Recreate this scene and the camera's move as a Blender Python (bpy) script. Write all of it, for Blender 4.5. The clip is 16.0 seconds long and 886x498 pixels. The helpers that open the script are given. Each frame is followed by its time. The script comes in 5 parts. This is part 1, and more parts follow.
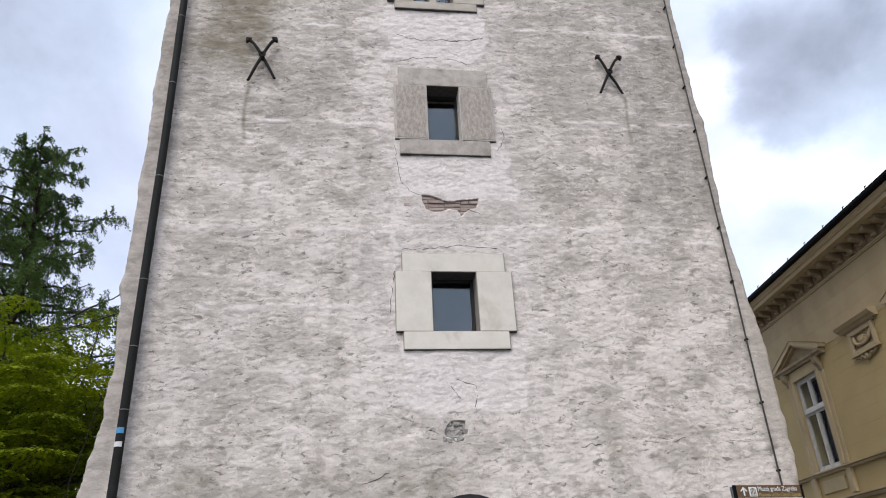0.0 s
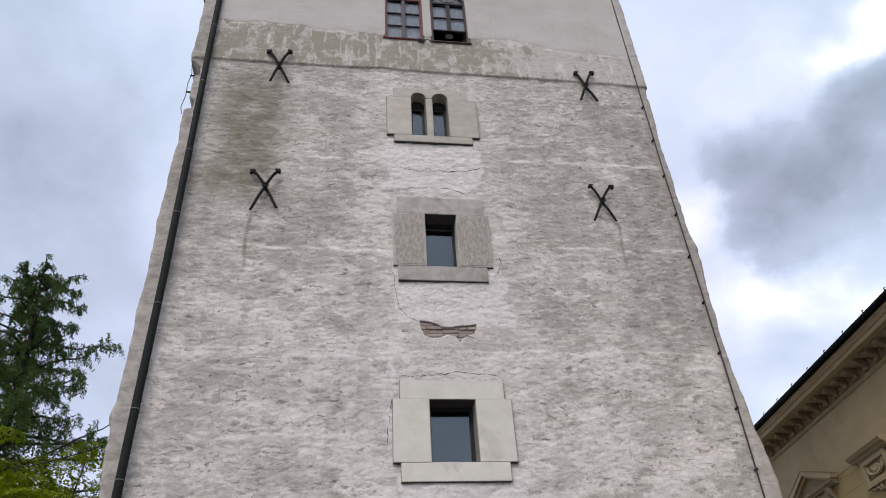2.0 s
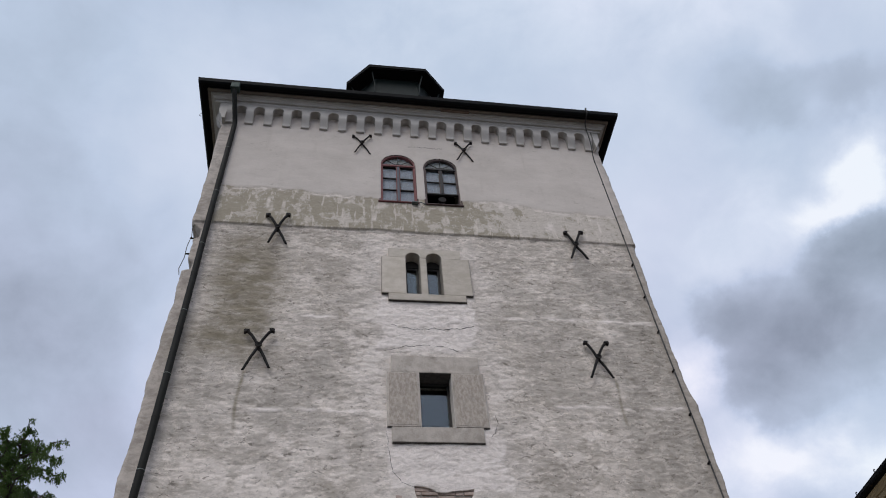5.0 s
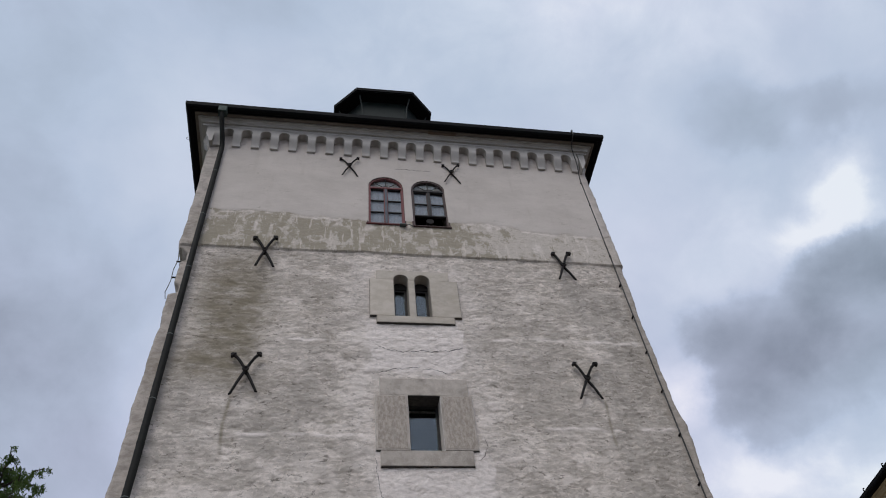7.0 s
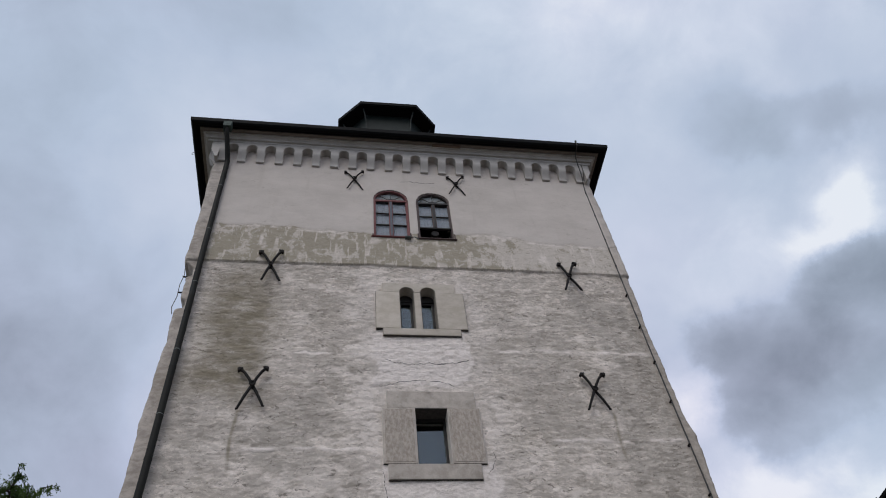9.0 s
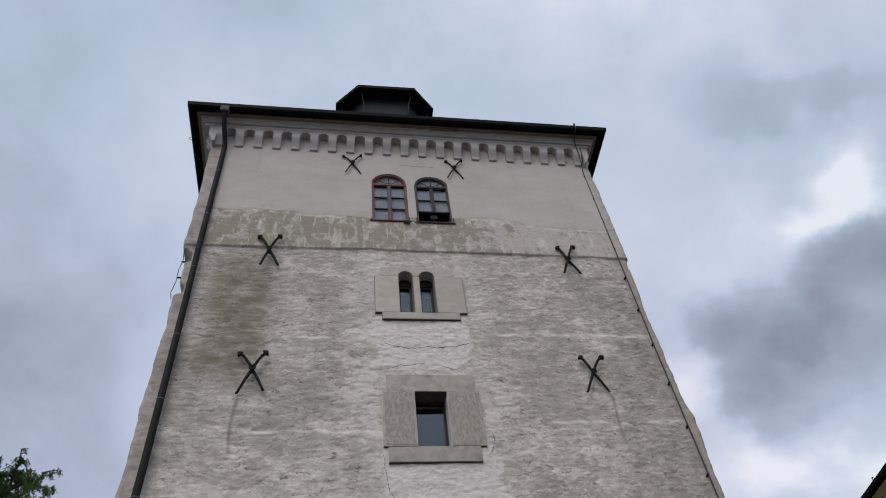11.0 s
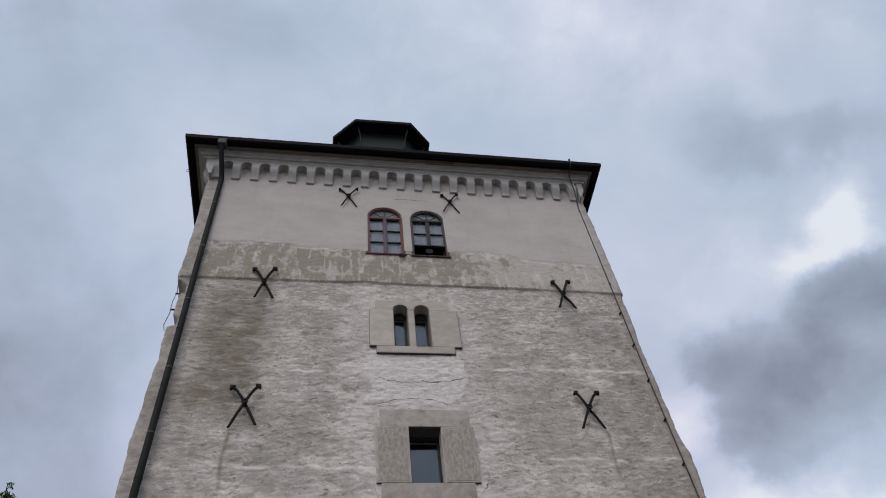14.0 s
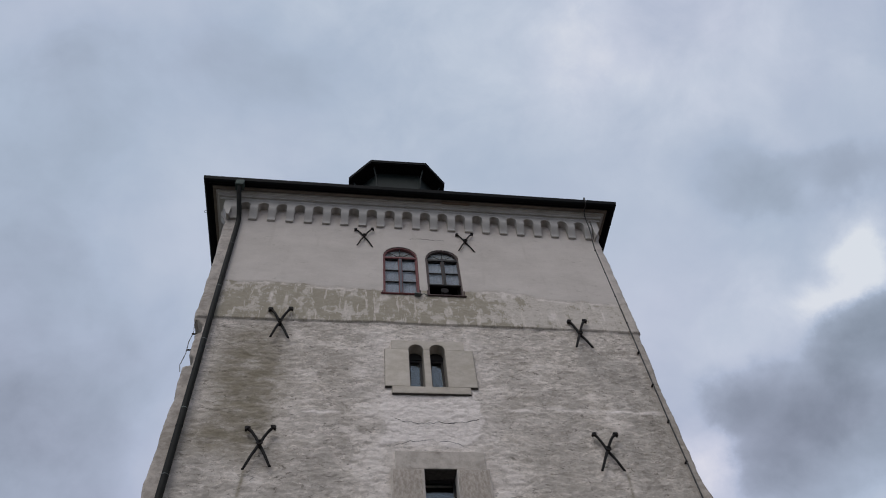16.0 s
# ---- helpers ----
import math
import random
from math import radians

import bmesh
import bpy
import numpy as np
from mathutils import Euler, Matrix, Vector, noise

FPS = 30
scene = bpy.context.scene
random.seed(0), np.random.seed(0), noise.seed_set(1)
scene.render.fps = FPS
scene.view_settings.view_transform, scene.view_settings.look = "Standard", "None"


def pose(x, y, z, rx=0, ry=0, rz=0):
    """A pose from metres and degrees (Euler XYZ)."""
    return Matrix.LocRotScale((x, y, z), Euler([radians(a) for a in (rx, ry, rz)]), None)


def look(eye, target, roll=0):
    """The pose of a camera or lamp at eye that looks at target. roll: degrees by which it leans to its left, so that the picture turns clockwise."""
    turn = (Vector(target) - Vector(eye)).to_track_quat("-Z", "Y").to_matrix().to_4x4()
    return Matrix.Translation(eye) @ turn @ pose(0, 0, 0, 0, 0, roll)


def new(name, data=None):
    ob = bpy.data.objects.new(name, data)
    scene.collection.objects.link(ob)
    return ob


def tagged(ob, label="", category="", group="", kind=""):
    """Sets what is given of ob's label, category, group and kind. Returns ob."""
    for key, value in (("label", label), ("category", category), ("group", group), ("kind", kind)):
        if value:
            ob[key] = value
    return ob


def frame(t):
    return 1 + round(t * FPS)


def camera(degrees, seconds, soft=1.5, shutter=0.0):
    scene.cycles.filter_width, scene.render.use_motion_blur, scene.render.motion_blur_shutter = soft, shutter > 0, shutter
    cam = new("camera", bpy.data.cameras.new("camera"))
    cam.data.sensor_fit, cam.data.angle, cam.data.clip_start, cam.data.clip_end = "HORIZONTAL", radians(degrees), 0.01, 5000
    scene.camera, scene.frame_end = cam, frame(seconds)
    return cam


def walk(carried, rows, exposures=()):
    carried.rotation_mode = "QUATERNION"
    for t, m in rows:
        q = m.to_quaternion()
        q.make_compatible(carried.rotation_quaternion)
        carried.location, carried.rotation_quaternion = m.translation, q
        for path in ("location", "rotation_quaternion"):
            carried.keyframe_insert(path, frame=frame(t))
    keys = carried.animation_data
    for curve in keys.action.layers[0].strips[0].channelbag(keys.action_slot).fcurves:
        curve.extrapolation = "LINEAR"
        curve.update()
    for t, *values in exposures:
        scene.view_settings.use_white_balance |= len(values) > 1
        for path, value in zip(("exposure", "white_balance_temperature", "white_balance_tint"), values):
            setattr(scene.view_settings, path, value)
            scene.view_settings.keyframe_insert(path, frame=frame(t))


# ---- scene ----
# ---- camera ----
cam = camera(62.84, 16.0, soft=1.0)
EYE = (0.0, -10.0, 1.6)
TURNS = [  # seconds, yaw, pitch, roll
    (0.0, -7.05, 26.52, 2.72), (0.5, -7.18, 28.48, 2.67), (1.0, -7.21, 30.97, 2.73), (1.5, -7.18, 33.72, 2.87),
    (2.0, -7.06, 36.44, 2.99), (2.5, -7.01, 39.05, 2.99), (3.0, -7.03, 41.53, 2.92), (3.5, -7.01, 43.92, 2.91),
    (4.0, -6.95, 46.03, 3.11), (4.5, -6.95, 47.74, 3.37), (7.0, -7.35, 50.57, 4.64), (7.5, -7.22, 51.17, 4.63),
    (8.0, -7.00, 51.66, 4.58), (10.5, -6.11, 50.78, 4.94), (11.0, -6.38, 50.32, 5.00), (11.5, -6.66, 50.21, 4.98),
    (12.0, -6.82, 50.48, 4.89), (12.5, -6.72, 50.95, 4.87), (13.0, -6.75, 51.48, 4.78), (13.5, -6.82, 52.14, 4.96),
    (14.0, -6.94, 52.93, 5.03), (14.5, -6.82, 53.82, 4.93), (15.0, -6.52, 54.71, 4.72), (15.5, -6.20, 55.51, 4.37),
    (16.0, -6.04, 56.11, 4.18)]
EXPOSURES = [(0.0, 0.66), (0.5, 0.57), (1.0, 0.47), (2.0, 0.36), (3.0, 0.24), (4.5, 0.11), (7.0, -0.05), (12.0, -0.07), (14.0, -0.12), (16.0, -0.24)]
walk(cam, [(t, pose(*EYE, 90 + p, r, y)) for t, y, p, r in TURNS], EXPOSURES)

# ---- world: overcast sky with broken cloud ----
SUN_FROM = Vector((-0.35, -0.62, 0.75)).normalized()


class Nodes:
    """A small hand for building node trees."""

    def __init__(self, tree):
        self.tree = tree
        tree.nodes.clear()

    def add(self, kind, **sockets):
        node = self.tree.nodes.new(kind)
        for key, value in sockets.items():
            self.put(node.inputs[key.replace("_", " ")], value)
        return node

    def put(self, socket, value):
        if isinstance(value, bpy.types.NodeSocket):
            self.tree.links.new(value, socket)
        else:
            socket.default_value = value

    def math(self, op, a, b=0.0, c=0.0, clamp=False):
        node = self.tree.nodes.new("ShaderNodeMath")
        node.operation, node.use_clamp = op, clamp
        for i, v in enumerate((a, b, c)):
            self.put(node.inputs[i], v)
        return node.outputs[0]

    def vec(self, op, a, b=(0, 0, 0)):
        node = self.tree.nodes.new("ShaderNodeVectorMath")
        node.operation = op
        self.put(node.inputs[0], a)
        self.put(node.inputs[1], b)
        return node.outputs["Value"] if op in ("DISTANCE", "DOT_PRODUCT", "LENGTH") else node.outputs[0]

    def noise(self, vector, scale, detail=4.0, rough=0.55, distortion=0.0, colour=False):
        node = self.add("ShaderNodeTexNoise", Vector=vector, Scale=scale, Detail=detail, Roughness=rough, Distortion=distortion)
        return node.outputs["Color" if colour else "Fac"]

    def step(self, value, lo, hi, out0=0.0, out1=1.0):
        node = self.tree.nodes.new("ShaderNodeMapRange")
        node.interpolation_type = "SMOOTHSTEP"
        for i, v in enumerate((value, lo, hi, out0, out1)):
            self.put(node.inputs[i], v)
        return node.outputs[0]

    def mix(self, fac, a, b, blend="MIX"):
        node = self.tree.nodes.new("ShaderNodeMix")
        node.data_type, node.blend_type = "RGBA", blend
        self.put(node.inputs[0], fac)
        for i, v in ((6, a), (7, b)):
            self.put(node.inputs[i], (*v, 1) if isinstance(v, tuple) and len(v) == 3 else v)
        return node.outputs[2]

    def ramp(self, value, stops):
        node = self.tree.nodes.new("ShaderNodeValToRGB")
        self.put(node.inputs[0], value)
        r = node.color_ramp
        while len(r.elements) < len(stops):
            r.elements.new(0.5)
        for e, (p, c) in zip(r.elements, stops):
            e.position, e.color = p, (*c, 1)
        return node.outputs[0]

    def scaled(self, vector, s):
        return self.vec("MULTIPLY", vector, s)


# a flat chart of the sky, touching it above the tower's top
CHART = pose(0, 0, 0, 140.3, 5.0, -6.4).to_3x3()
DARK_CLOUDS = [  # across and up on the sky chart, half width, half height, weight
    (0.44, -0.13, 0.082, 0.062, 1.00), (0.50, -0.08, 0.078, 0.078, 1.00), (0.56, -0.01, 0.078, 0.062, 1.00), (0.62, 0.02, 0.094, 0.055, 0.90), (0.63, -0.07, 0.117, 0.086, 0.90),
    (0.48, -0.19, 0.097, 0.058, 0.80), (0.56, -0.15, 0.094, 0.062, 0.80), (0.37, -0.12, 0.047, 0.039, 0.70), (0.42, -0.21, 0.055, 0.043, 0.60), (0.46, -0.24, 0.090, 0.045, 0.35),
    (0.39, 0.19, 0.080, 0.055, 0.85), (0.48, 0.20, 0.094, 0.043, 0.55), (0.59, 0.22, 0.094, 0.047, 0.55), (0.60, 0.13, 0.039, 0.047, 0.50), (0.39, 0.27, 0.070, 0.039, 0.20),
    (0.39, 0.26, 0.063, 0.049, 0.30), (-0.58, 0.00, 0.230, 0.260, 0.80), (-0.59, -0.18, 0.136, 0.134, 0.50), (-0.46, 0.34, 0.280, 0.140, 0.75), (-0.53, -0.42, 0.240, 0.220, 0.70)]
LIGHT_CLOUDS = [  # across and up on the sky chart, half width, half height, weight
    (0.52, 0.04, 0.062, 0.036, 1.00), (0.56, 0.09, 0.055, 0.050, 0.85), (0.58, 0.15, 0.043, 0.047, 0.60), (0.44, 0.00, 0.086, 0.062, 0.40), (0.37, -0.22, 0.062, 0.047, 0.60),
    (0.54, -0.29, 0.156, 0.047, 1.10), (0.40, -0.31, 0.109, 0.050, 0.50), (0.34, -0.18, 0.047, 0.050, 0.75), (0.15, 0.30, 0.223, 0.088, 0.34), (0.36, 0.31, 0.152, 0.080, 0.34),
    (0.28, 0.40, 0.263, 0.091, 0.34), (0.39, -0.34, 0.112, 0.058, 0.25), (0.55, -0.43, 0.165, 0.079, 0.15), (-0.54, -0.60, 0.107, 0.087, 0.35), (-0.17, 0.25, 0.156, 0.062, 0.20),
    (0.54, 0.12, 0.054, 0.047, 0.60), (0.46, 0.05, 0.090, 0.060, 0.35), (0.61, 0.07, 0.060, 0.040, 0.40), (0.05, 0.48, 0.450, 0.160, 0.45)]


def make_sky():
    world = bpy.data.worlds.new("overcast_sky")
    scene.world = world
    world.use_nodes = True
    n = Nodes(world.node_tree)
    way = n.add("ShaderNodeTexCoord").outputs["Generated"]
    sky = n.tree.nodes.new("ShaderNodeTexSky")
    sky.sky_type, sky.sun_disc = "NISHITA", False
    sky.sun_elevation = math.asin(SUN_FROM.z)
    sky.sun_rotation = math.atan2(SUN_FROM.x, SUN_FROM.y)
    # the high veil drifts on a flat layer overhead
    z = n.add("ShaderNodeSeparateXYZ", Vector=way).outputs[2]
    lift = n.math("ADD", n.math("ABSOLUTE", z), 0.25)
    flat = n.vec("DIVIDE", way, n.add("ShaderNodeCombineXYZ", X=lift, Y=lift, Z=1.0).outputs[0])
    value = n.step(n.noise(flat, 2.3, 6.0, 0.55, 0.4), 0.25, 0.75, 0.46, 0.72)
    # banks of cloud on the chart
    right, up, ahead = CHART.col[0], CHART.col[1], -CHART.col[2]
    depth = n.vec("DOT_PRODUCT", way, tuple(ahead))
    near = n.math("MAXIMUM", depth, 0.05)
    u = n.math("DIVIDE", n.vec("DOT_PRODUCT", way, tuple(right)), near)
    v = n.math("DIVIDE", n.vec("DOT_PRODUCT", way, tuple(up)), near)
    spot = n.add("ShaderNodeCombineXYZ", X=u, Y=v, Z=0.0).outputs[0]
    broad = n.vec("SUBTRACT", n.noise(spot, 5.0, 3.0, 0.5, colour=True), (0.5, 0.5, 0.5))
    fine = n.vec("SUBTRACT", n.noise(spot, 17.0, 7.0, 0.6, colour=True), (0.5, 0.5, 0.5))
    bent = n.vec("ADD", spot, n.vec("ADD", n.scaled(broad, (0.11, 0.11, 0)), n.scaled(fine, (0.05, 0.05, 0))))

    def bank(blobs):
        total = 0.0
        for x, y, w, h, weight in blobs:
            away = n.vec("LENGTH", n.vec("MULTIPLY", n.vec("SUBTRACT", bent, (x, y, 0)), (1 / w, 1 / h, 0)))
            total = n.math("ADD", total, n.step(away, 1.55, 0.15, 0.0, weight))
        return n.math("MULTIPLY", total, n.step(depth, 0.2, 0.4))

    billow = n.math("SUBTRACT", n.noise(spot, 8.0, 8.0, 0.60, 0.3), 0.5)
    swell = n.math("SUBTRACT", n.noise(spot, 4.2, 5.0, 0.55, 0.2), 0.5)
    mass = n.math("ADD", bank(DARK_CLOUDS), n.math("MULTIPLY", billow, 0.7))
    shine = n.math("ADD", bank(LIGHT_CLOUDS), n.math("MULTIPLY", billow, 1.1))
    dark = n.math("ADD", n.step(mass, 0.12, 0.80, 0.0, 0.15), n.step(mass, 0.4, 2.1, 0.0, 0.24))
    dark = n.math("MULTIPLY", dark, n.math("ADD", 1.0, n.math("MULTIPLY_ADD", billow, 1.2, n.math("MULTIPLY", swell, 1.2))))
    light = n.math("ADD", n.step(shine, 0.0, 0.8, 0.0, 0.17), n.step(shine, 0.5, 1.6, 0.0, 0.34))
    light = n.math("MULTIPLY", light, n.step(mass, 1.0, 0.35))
    value = n.math("ADD", n.math("SUBTRACT", value, dark), light)
    value = n.math("ADD", value, n.math("MULTIPLY_ADD", billow, 0.16, n.math("MULTIPLY", swell, 0.14)))
    grey = n.ramp(value, [(0.0, (0.205, 0.238, 0.30)), (0.25, (0.355, 0.405, 0.505)), (0.52, (0.525, 0.595, 0.745)), (0.8, (0.70, 0.75, 0.88)), (1.0, (0.89, 0.91, 0.98))])
    # thin places let a little blue or lilac through
    tint = n.noise(flat, 1.6, 4.0, 0.5)
    grey = n.mix(1.0, grey, n.ramp(tint, [(0.35, (0.97, 1.01, 1.01)), (0.65, (1.02, 0.99, 1.02))]), "MULTIPLY")
    blue = n.scaled(sky.outputs[0], (0.09, 0.09, 0.09))
    out = n.mix(0.93, blue, grey)
    back = n.add("ShaderNodeBackground", Color=out, Strength=1.0)
    n.tree.links.new(back.outputs[0], n.add("ShaderNodeOutputWorld").inputs[0])


make_sky()
sun = new("sun", bpy.data.lights.new("sun", "SUN"))
sun.data.energy, sun.data.angle, sun.data.color = 1.22, radians(40), (1.0, 0.955, 0.885)
sun.matrix_world = look(SUN_FROM * 60, (0, 0, 0))


# ---- materials ----
def surface(name, c1, c2, scale=6.0, stretch=(1, 1, 1), rough=0.8, metal=0.0, bump=0.3, stain=None, fine=60.0, spec=0.3, per_piece=0.0, depth=0.01):
    """Two tones in broad patches and fine grain, with relief."""
    m = bpy.data.materials.new(name)
    m.use_nodes = True
    n = Nodes(m.node_tree)
    p = n.scaled(n.add("ShaderNodeTexCoord").outputs["Object"], stretch)
    broad, grain = n.noise(p, scale, 5.0, 0.6), n.noise(p, fine, 3.0, 0.6)
    fac = n.math("ADD", n.math("MULTIPLY", n.step(broad, 0.3, 0.7), 0.7), n.math("MULTIPLY", n.step(grain, 0.25, 0.75), 0.3))
    col = n.mix(fac, c1, c2)
    if stain:
        col = n.mix(n.step(n.noise(p, scale * 0.37, 6.0, 0.65, 0.5), 0.52, 0.72, 0.0, 0.8), col, stain)
    if per_piece:
        r = n.add("ShaderNodeObjectInfo").outputs["Random"]
        col = n.mix(1.0, col, n.ramp(r, [(0, (1 - per_piece,) * 3), (1, (1 + per_piece * 0.3,) * 3)]), "MULTIPLY")
    rel = n.add("ShaderNodeBump", Strength=bump, Distance=depth, Height=n.math("ADD", broad, n.math("MULTIPLY", grain, 0.4))).outputs[0]
    b = n.add("ShaderNodeBsdfPrincipled", Base_Color=col, Metallic=metal, Normal=rel,
              Roughness=n.step(grain, 0.2, 0.8, max(rough - 0.1, 0.02), min(rough + 0.1, 1)))
    b.inputs["Specular IOR Level"].default_value = spec
    n.tree.links.new(b.outputs[0], n.add("ShaderNodeOutputMaterial").inputs[0])
    return m


def make_plaster():
    """Worn limewash over grey lime plaster; the wall's own attributes say where repairs, stains and later coats are."""
    m = bpy.data.materials.new("worn_limewash")
    m.use_nodes = True
    n = Nodes(m.node_tree)
    p = n.add("ShaderNodeTexCoord").outputs["Object"]

    def attr(key):
        a = n.tree.nodes.new("ShaderNodeAttribute")
        a.attribute_name = key
        return a.outputs["Fac"]

    wide = n.scaled(p, (1, 1, 1.6))
    long = n.scaled(p, (1, 1, 2.6))
    big, mid = n.noise(wide, 0.7, 5, 0.6, 0.3), n.noise(wide, 2.2, 8, 0.68, 0.35)
    small, grain = n.noise(wide, 8.0, 7, 0.70, 0.5), n.noise(p, 70.0, 3, 0.6)
    wear = n.math("ADD", n.math("MULTIPLY", mid, 0.62), n.math("MULTIPLY", small, 0.38))
    wear = n.math("ADD", wear, n.math("MULTIPLY", n.math("SUBTRACT", big, 0.5), 0.60))
    fresh, band, upper, stain, smooth, height_dim = attr("fresh"), attr("band"), attr("upper"), attr("stain"), attr("smooth"), attr("height_dim")
    wear = n.math("SUBTRACT", wear, n.math("MULTIPLY", fresh, 0.10))
    # greyer with height: the colour stands in for brightness falling off up the wall
    wear = n.math("ADD", wear, n.math("MULTIPLY_ADD", height_dim, 0.10, -0.035))
    col = n.mix(n.step(wear, 0.40, 0.66), (0.77, 0.72, 0.68), (0.46, 0.425, 0.385))
    # smudges where the wash is rubbed through; painted shade in short creases under the stones follows below
    col = n.mix(n.step(n.noise(long, 3.0, 8, 0.70, 0.5), 0.57, 0.65, 0, 0.45), col, (0.31, 0.285, 0.25))
    col = n.mix(n.step(n.noise(wide, 1.5, 5, 0.6, 0.4), 0.56, 0.72, 0, 0.38), col, (0.43, 0.38, 0.31))
    col = n.mix(n.step(n.noise(long, 4.4, 7, 0.70, 0.6), 0.57, 0.64, 0, 0.55), col, (0.80, 0.745, 0.69))
    # single stones show through the wash, each with its own grey, under a wavering edge
    cells = n.tree.nodes.new("ShaderNodeTexVoronoi")
    cells.feature = "SMOOTH_F1"
    shift = n.scaled(n.vec("SUBTRACT", n.noise(p, 3.5, 4, 0.6, colour=True), (0.5, 0.5, 0.5)), (0.34, 0.0, 0.24))
    n.put(cells.inputs["Vector"], n.scaled(n.vec("ADD", p, shift), (1, 0.2, 1.75)))
    n.put(cells.inputs["Scale"], 3.4)
    n.put(cells.inputs["Smoothness"], 0.25)
    shade = n.add("ShaderNodeSeparateXYZ", Vector=cells.outputs["Color"]).outputs[0]
    heart = n.step(cells.outputs["Distance"], 0.52, 0.22)
    stones = n.math("MULTIPLY", n.step(shade, 0.48, 0.75), heart)
    col = n.mix(n.math("MULTIPLY", stones, 0.66), col, (0.34, 0.312, 0.275))
    col = n.mix(n.math("MULTIPLY", n.math("MULTIPLY", n.step(shade, 0.40, 0.15), heart), 0.60), col, (0.80, 0.75, 0.71))
    drips = n.noise(n.scaled(p, (3.2, 1, 0.42)), 1.0, 6, 0.62, 0.25)
    col = n.mix(n.step(drips, 0.53, 0.68, 0, 0.25), col, (0.38, 0.355, 0.33))
    murk = n.noise(n.scaled(p, (1, 1, 0.8)), 0.42, 6, 0.6, 0.5)
    col = n.mix(n.step(murk, 0.46, 0.66, 0, 0.34), col, (0.35, 0.325, 0.30))
    dash = n.noise(n.scaled(p, (1, 1, 2.2)), 7.0, 4, 0.62, 0.8)
    blot = n.noise(n.scaled(p, (1, 1, 1.7)), 4.2, 6, 0.66, 0.6)
    col = n.mix(n.math("MULTIPLY", n.step(blot, 0.57, 0.65), n.step(n.noise(wide, 1.3, 4, 0.6), 0.38, 0.55, 0.15, 0.55)), col, (0.30, 0.275, 0.24))
    # crisp-edged flakes: limewash standing on, and grey plaster where it has come off
    chip = n.noise(n.scaled(p, (1, 1, 1.9)), 4.6, 10, 0.66, 0.9)
    scab = n.noise(n.scaled(p, (1, 1, 2.3)), 6.5, 9, 0.64, 0.7)
    where = n.step(n.noise(wide, 0.9, 4, 0.6, 0.3), 0.36, 0.62, 0.25, 1.0)
    bared = n.math("MULTIPLY", n.step(scab, 0.565, 0.59), where)
    washed = n.step(chip, 0.455, 0.43)
    col = n.mix(n.math("MULTIPLY", washed, 0.48), col, (0.82, 0.77, 0.72))
    col = n.mix(n.math("MULTIPLY", bared, 0.52), col, (0.34, 0.315, 0.28))
    mottle = n.noise(n.scaled(p, (1, 1, 1.25)), 1.15, 11, 0.74, 0.35)
    col = n.mix(n.step(mottle, 0.50, 0.555, 0, 0.48), col, (0.395, 0.37, 0.335))
    col = n.mix(n.step(mottle, 0.46, 0.39, 0, 0.55), col, (0.80, 0.755, 0.715))
    grey = attr("grey")
    cement = n.mix(n.step(n.noise(n.scaled(p, (2.2, 1, 1.2)), 1.6, 8, 0.66, 0.4), 0.36, 0.64), (0.47, 0.443, 0.41), (0.315, 0.296, 0.27))
    col = n.mix(n.math("MULTIPLY", grey, n.step(chip, 0.40, 0.56, 0.42, 0.92)), col, cement)
    # dark creases and pale gleams put the relief's shade and highlights into the colour
    crease_shade = n.math("MULTIPLY", n.step(dash, 0.59, 0.63), n.step(n.noise(wide, 2.3, 5, 0.65), 0.42, 0.56, 0.15, 1.0))
    painted_gleam = n.math("MULTIPLY", n.step(dash, 0.36, 0.31), 0.45)
    col = n.mix(painted_gleam, col, (0.80, 0.745, 0.69))
    crease_shade = n.math("MULTIPLY", crease_shade, n.math("SUBTRACT", 1.0, n.math("MAXIMUM", upper, smooth)))
    dots = n.tree.nodes.new("ShaderNodeTexVoronoi")
    n.put(dots.inputs["Vector"], p)
    n.put(dots.inputs["Scale"], 5.0)
    pits = n.math("MULTIPLY", n.step(dots.outputs["Distance"], 0.10, 0.05), n.step(n.noise(p, 2.0, 3, 0.6), 0.56, 0.60))
    pits = n.math("MULTIPLY", pits, n.math("SUBTRACT", 1.0, n.math("MAXIMUM", upper, smooth)))
    shade_and_pits = n.math("MAXIMUM", crease_shade, pits)
    col = n.mix(n.math("MULTIPLY", shade_and_pits, 0.72), col, (0.17, 0.155, 0.135))
    col = n.mix(n.math("MULTIPLY", fresh, 0.86), col, n.mix(n.step(small, 0.42, 0.62), (0.84, 0.795, 0.775), (0.68, 0.64, 0.615)))
    streak = n.noise(n.scaled(p, (5, 1, 0.7)), 1.4, 4, 0.6, 0.3)
    col = n.mix(n.math("MULTIPLY", smooth, 0.7), col, n.mix(n.step(streak, 0.3, 0.7), (0.50, 0.455, 0.40), (0.38, 0.345, 0.30)))
    # bare band under the top storey, with run marks of white
    runs = n.noise(n.scaled(p, (1.5, 1, 1.3)), 2.0, 8, 0.74, 0.15)
    runs = n.math("ADD", runs, n.step(n.add("ShaderNodeSeparateXYZ", Vector=p).outputs[0], 2.2, 4.4, -0.05, 0.07))
    bare = n.mix(n.step(runs, 0.455, 0.535), (0.335, 0.308, 0.245), (0.58, 0.545, 0.505))
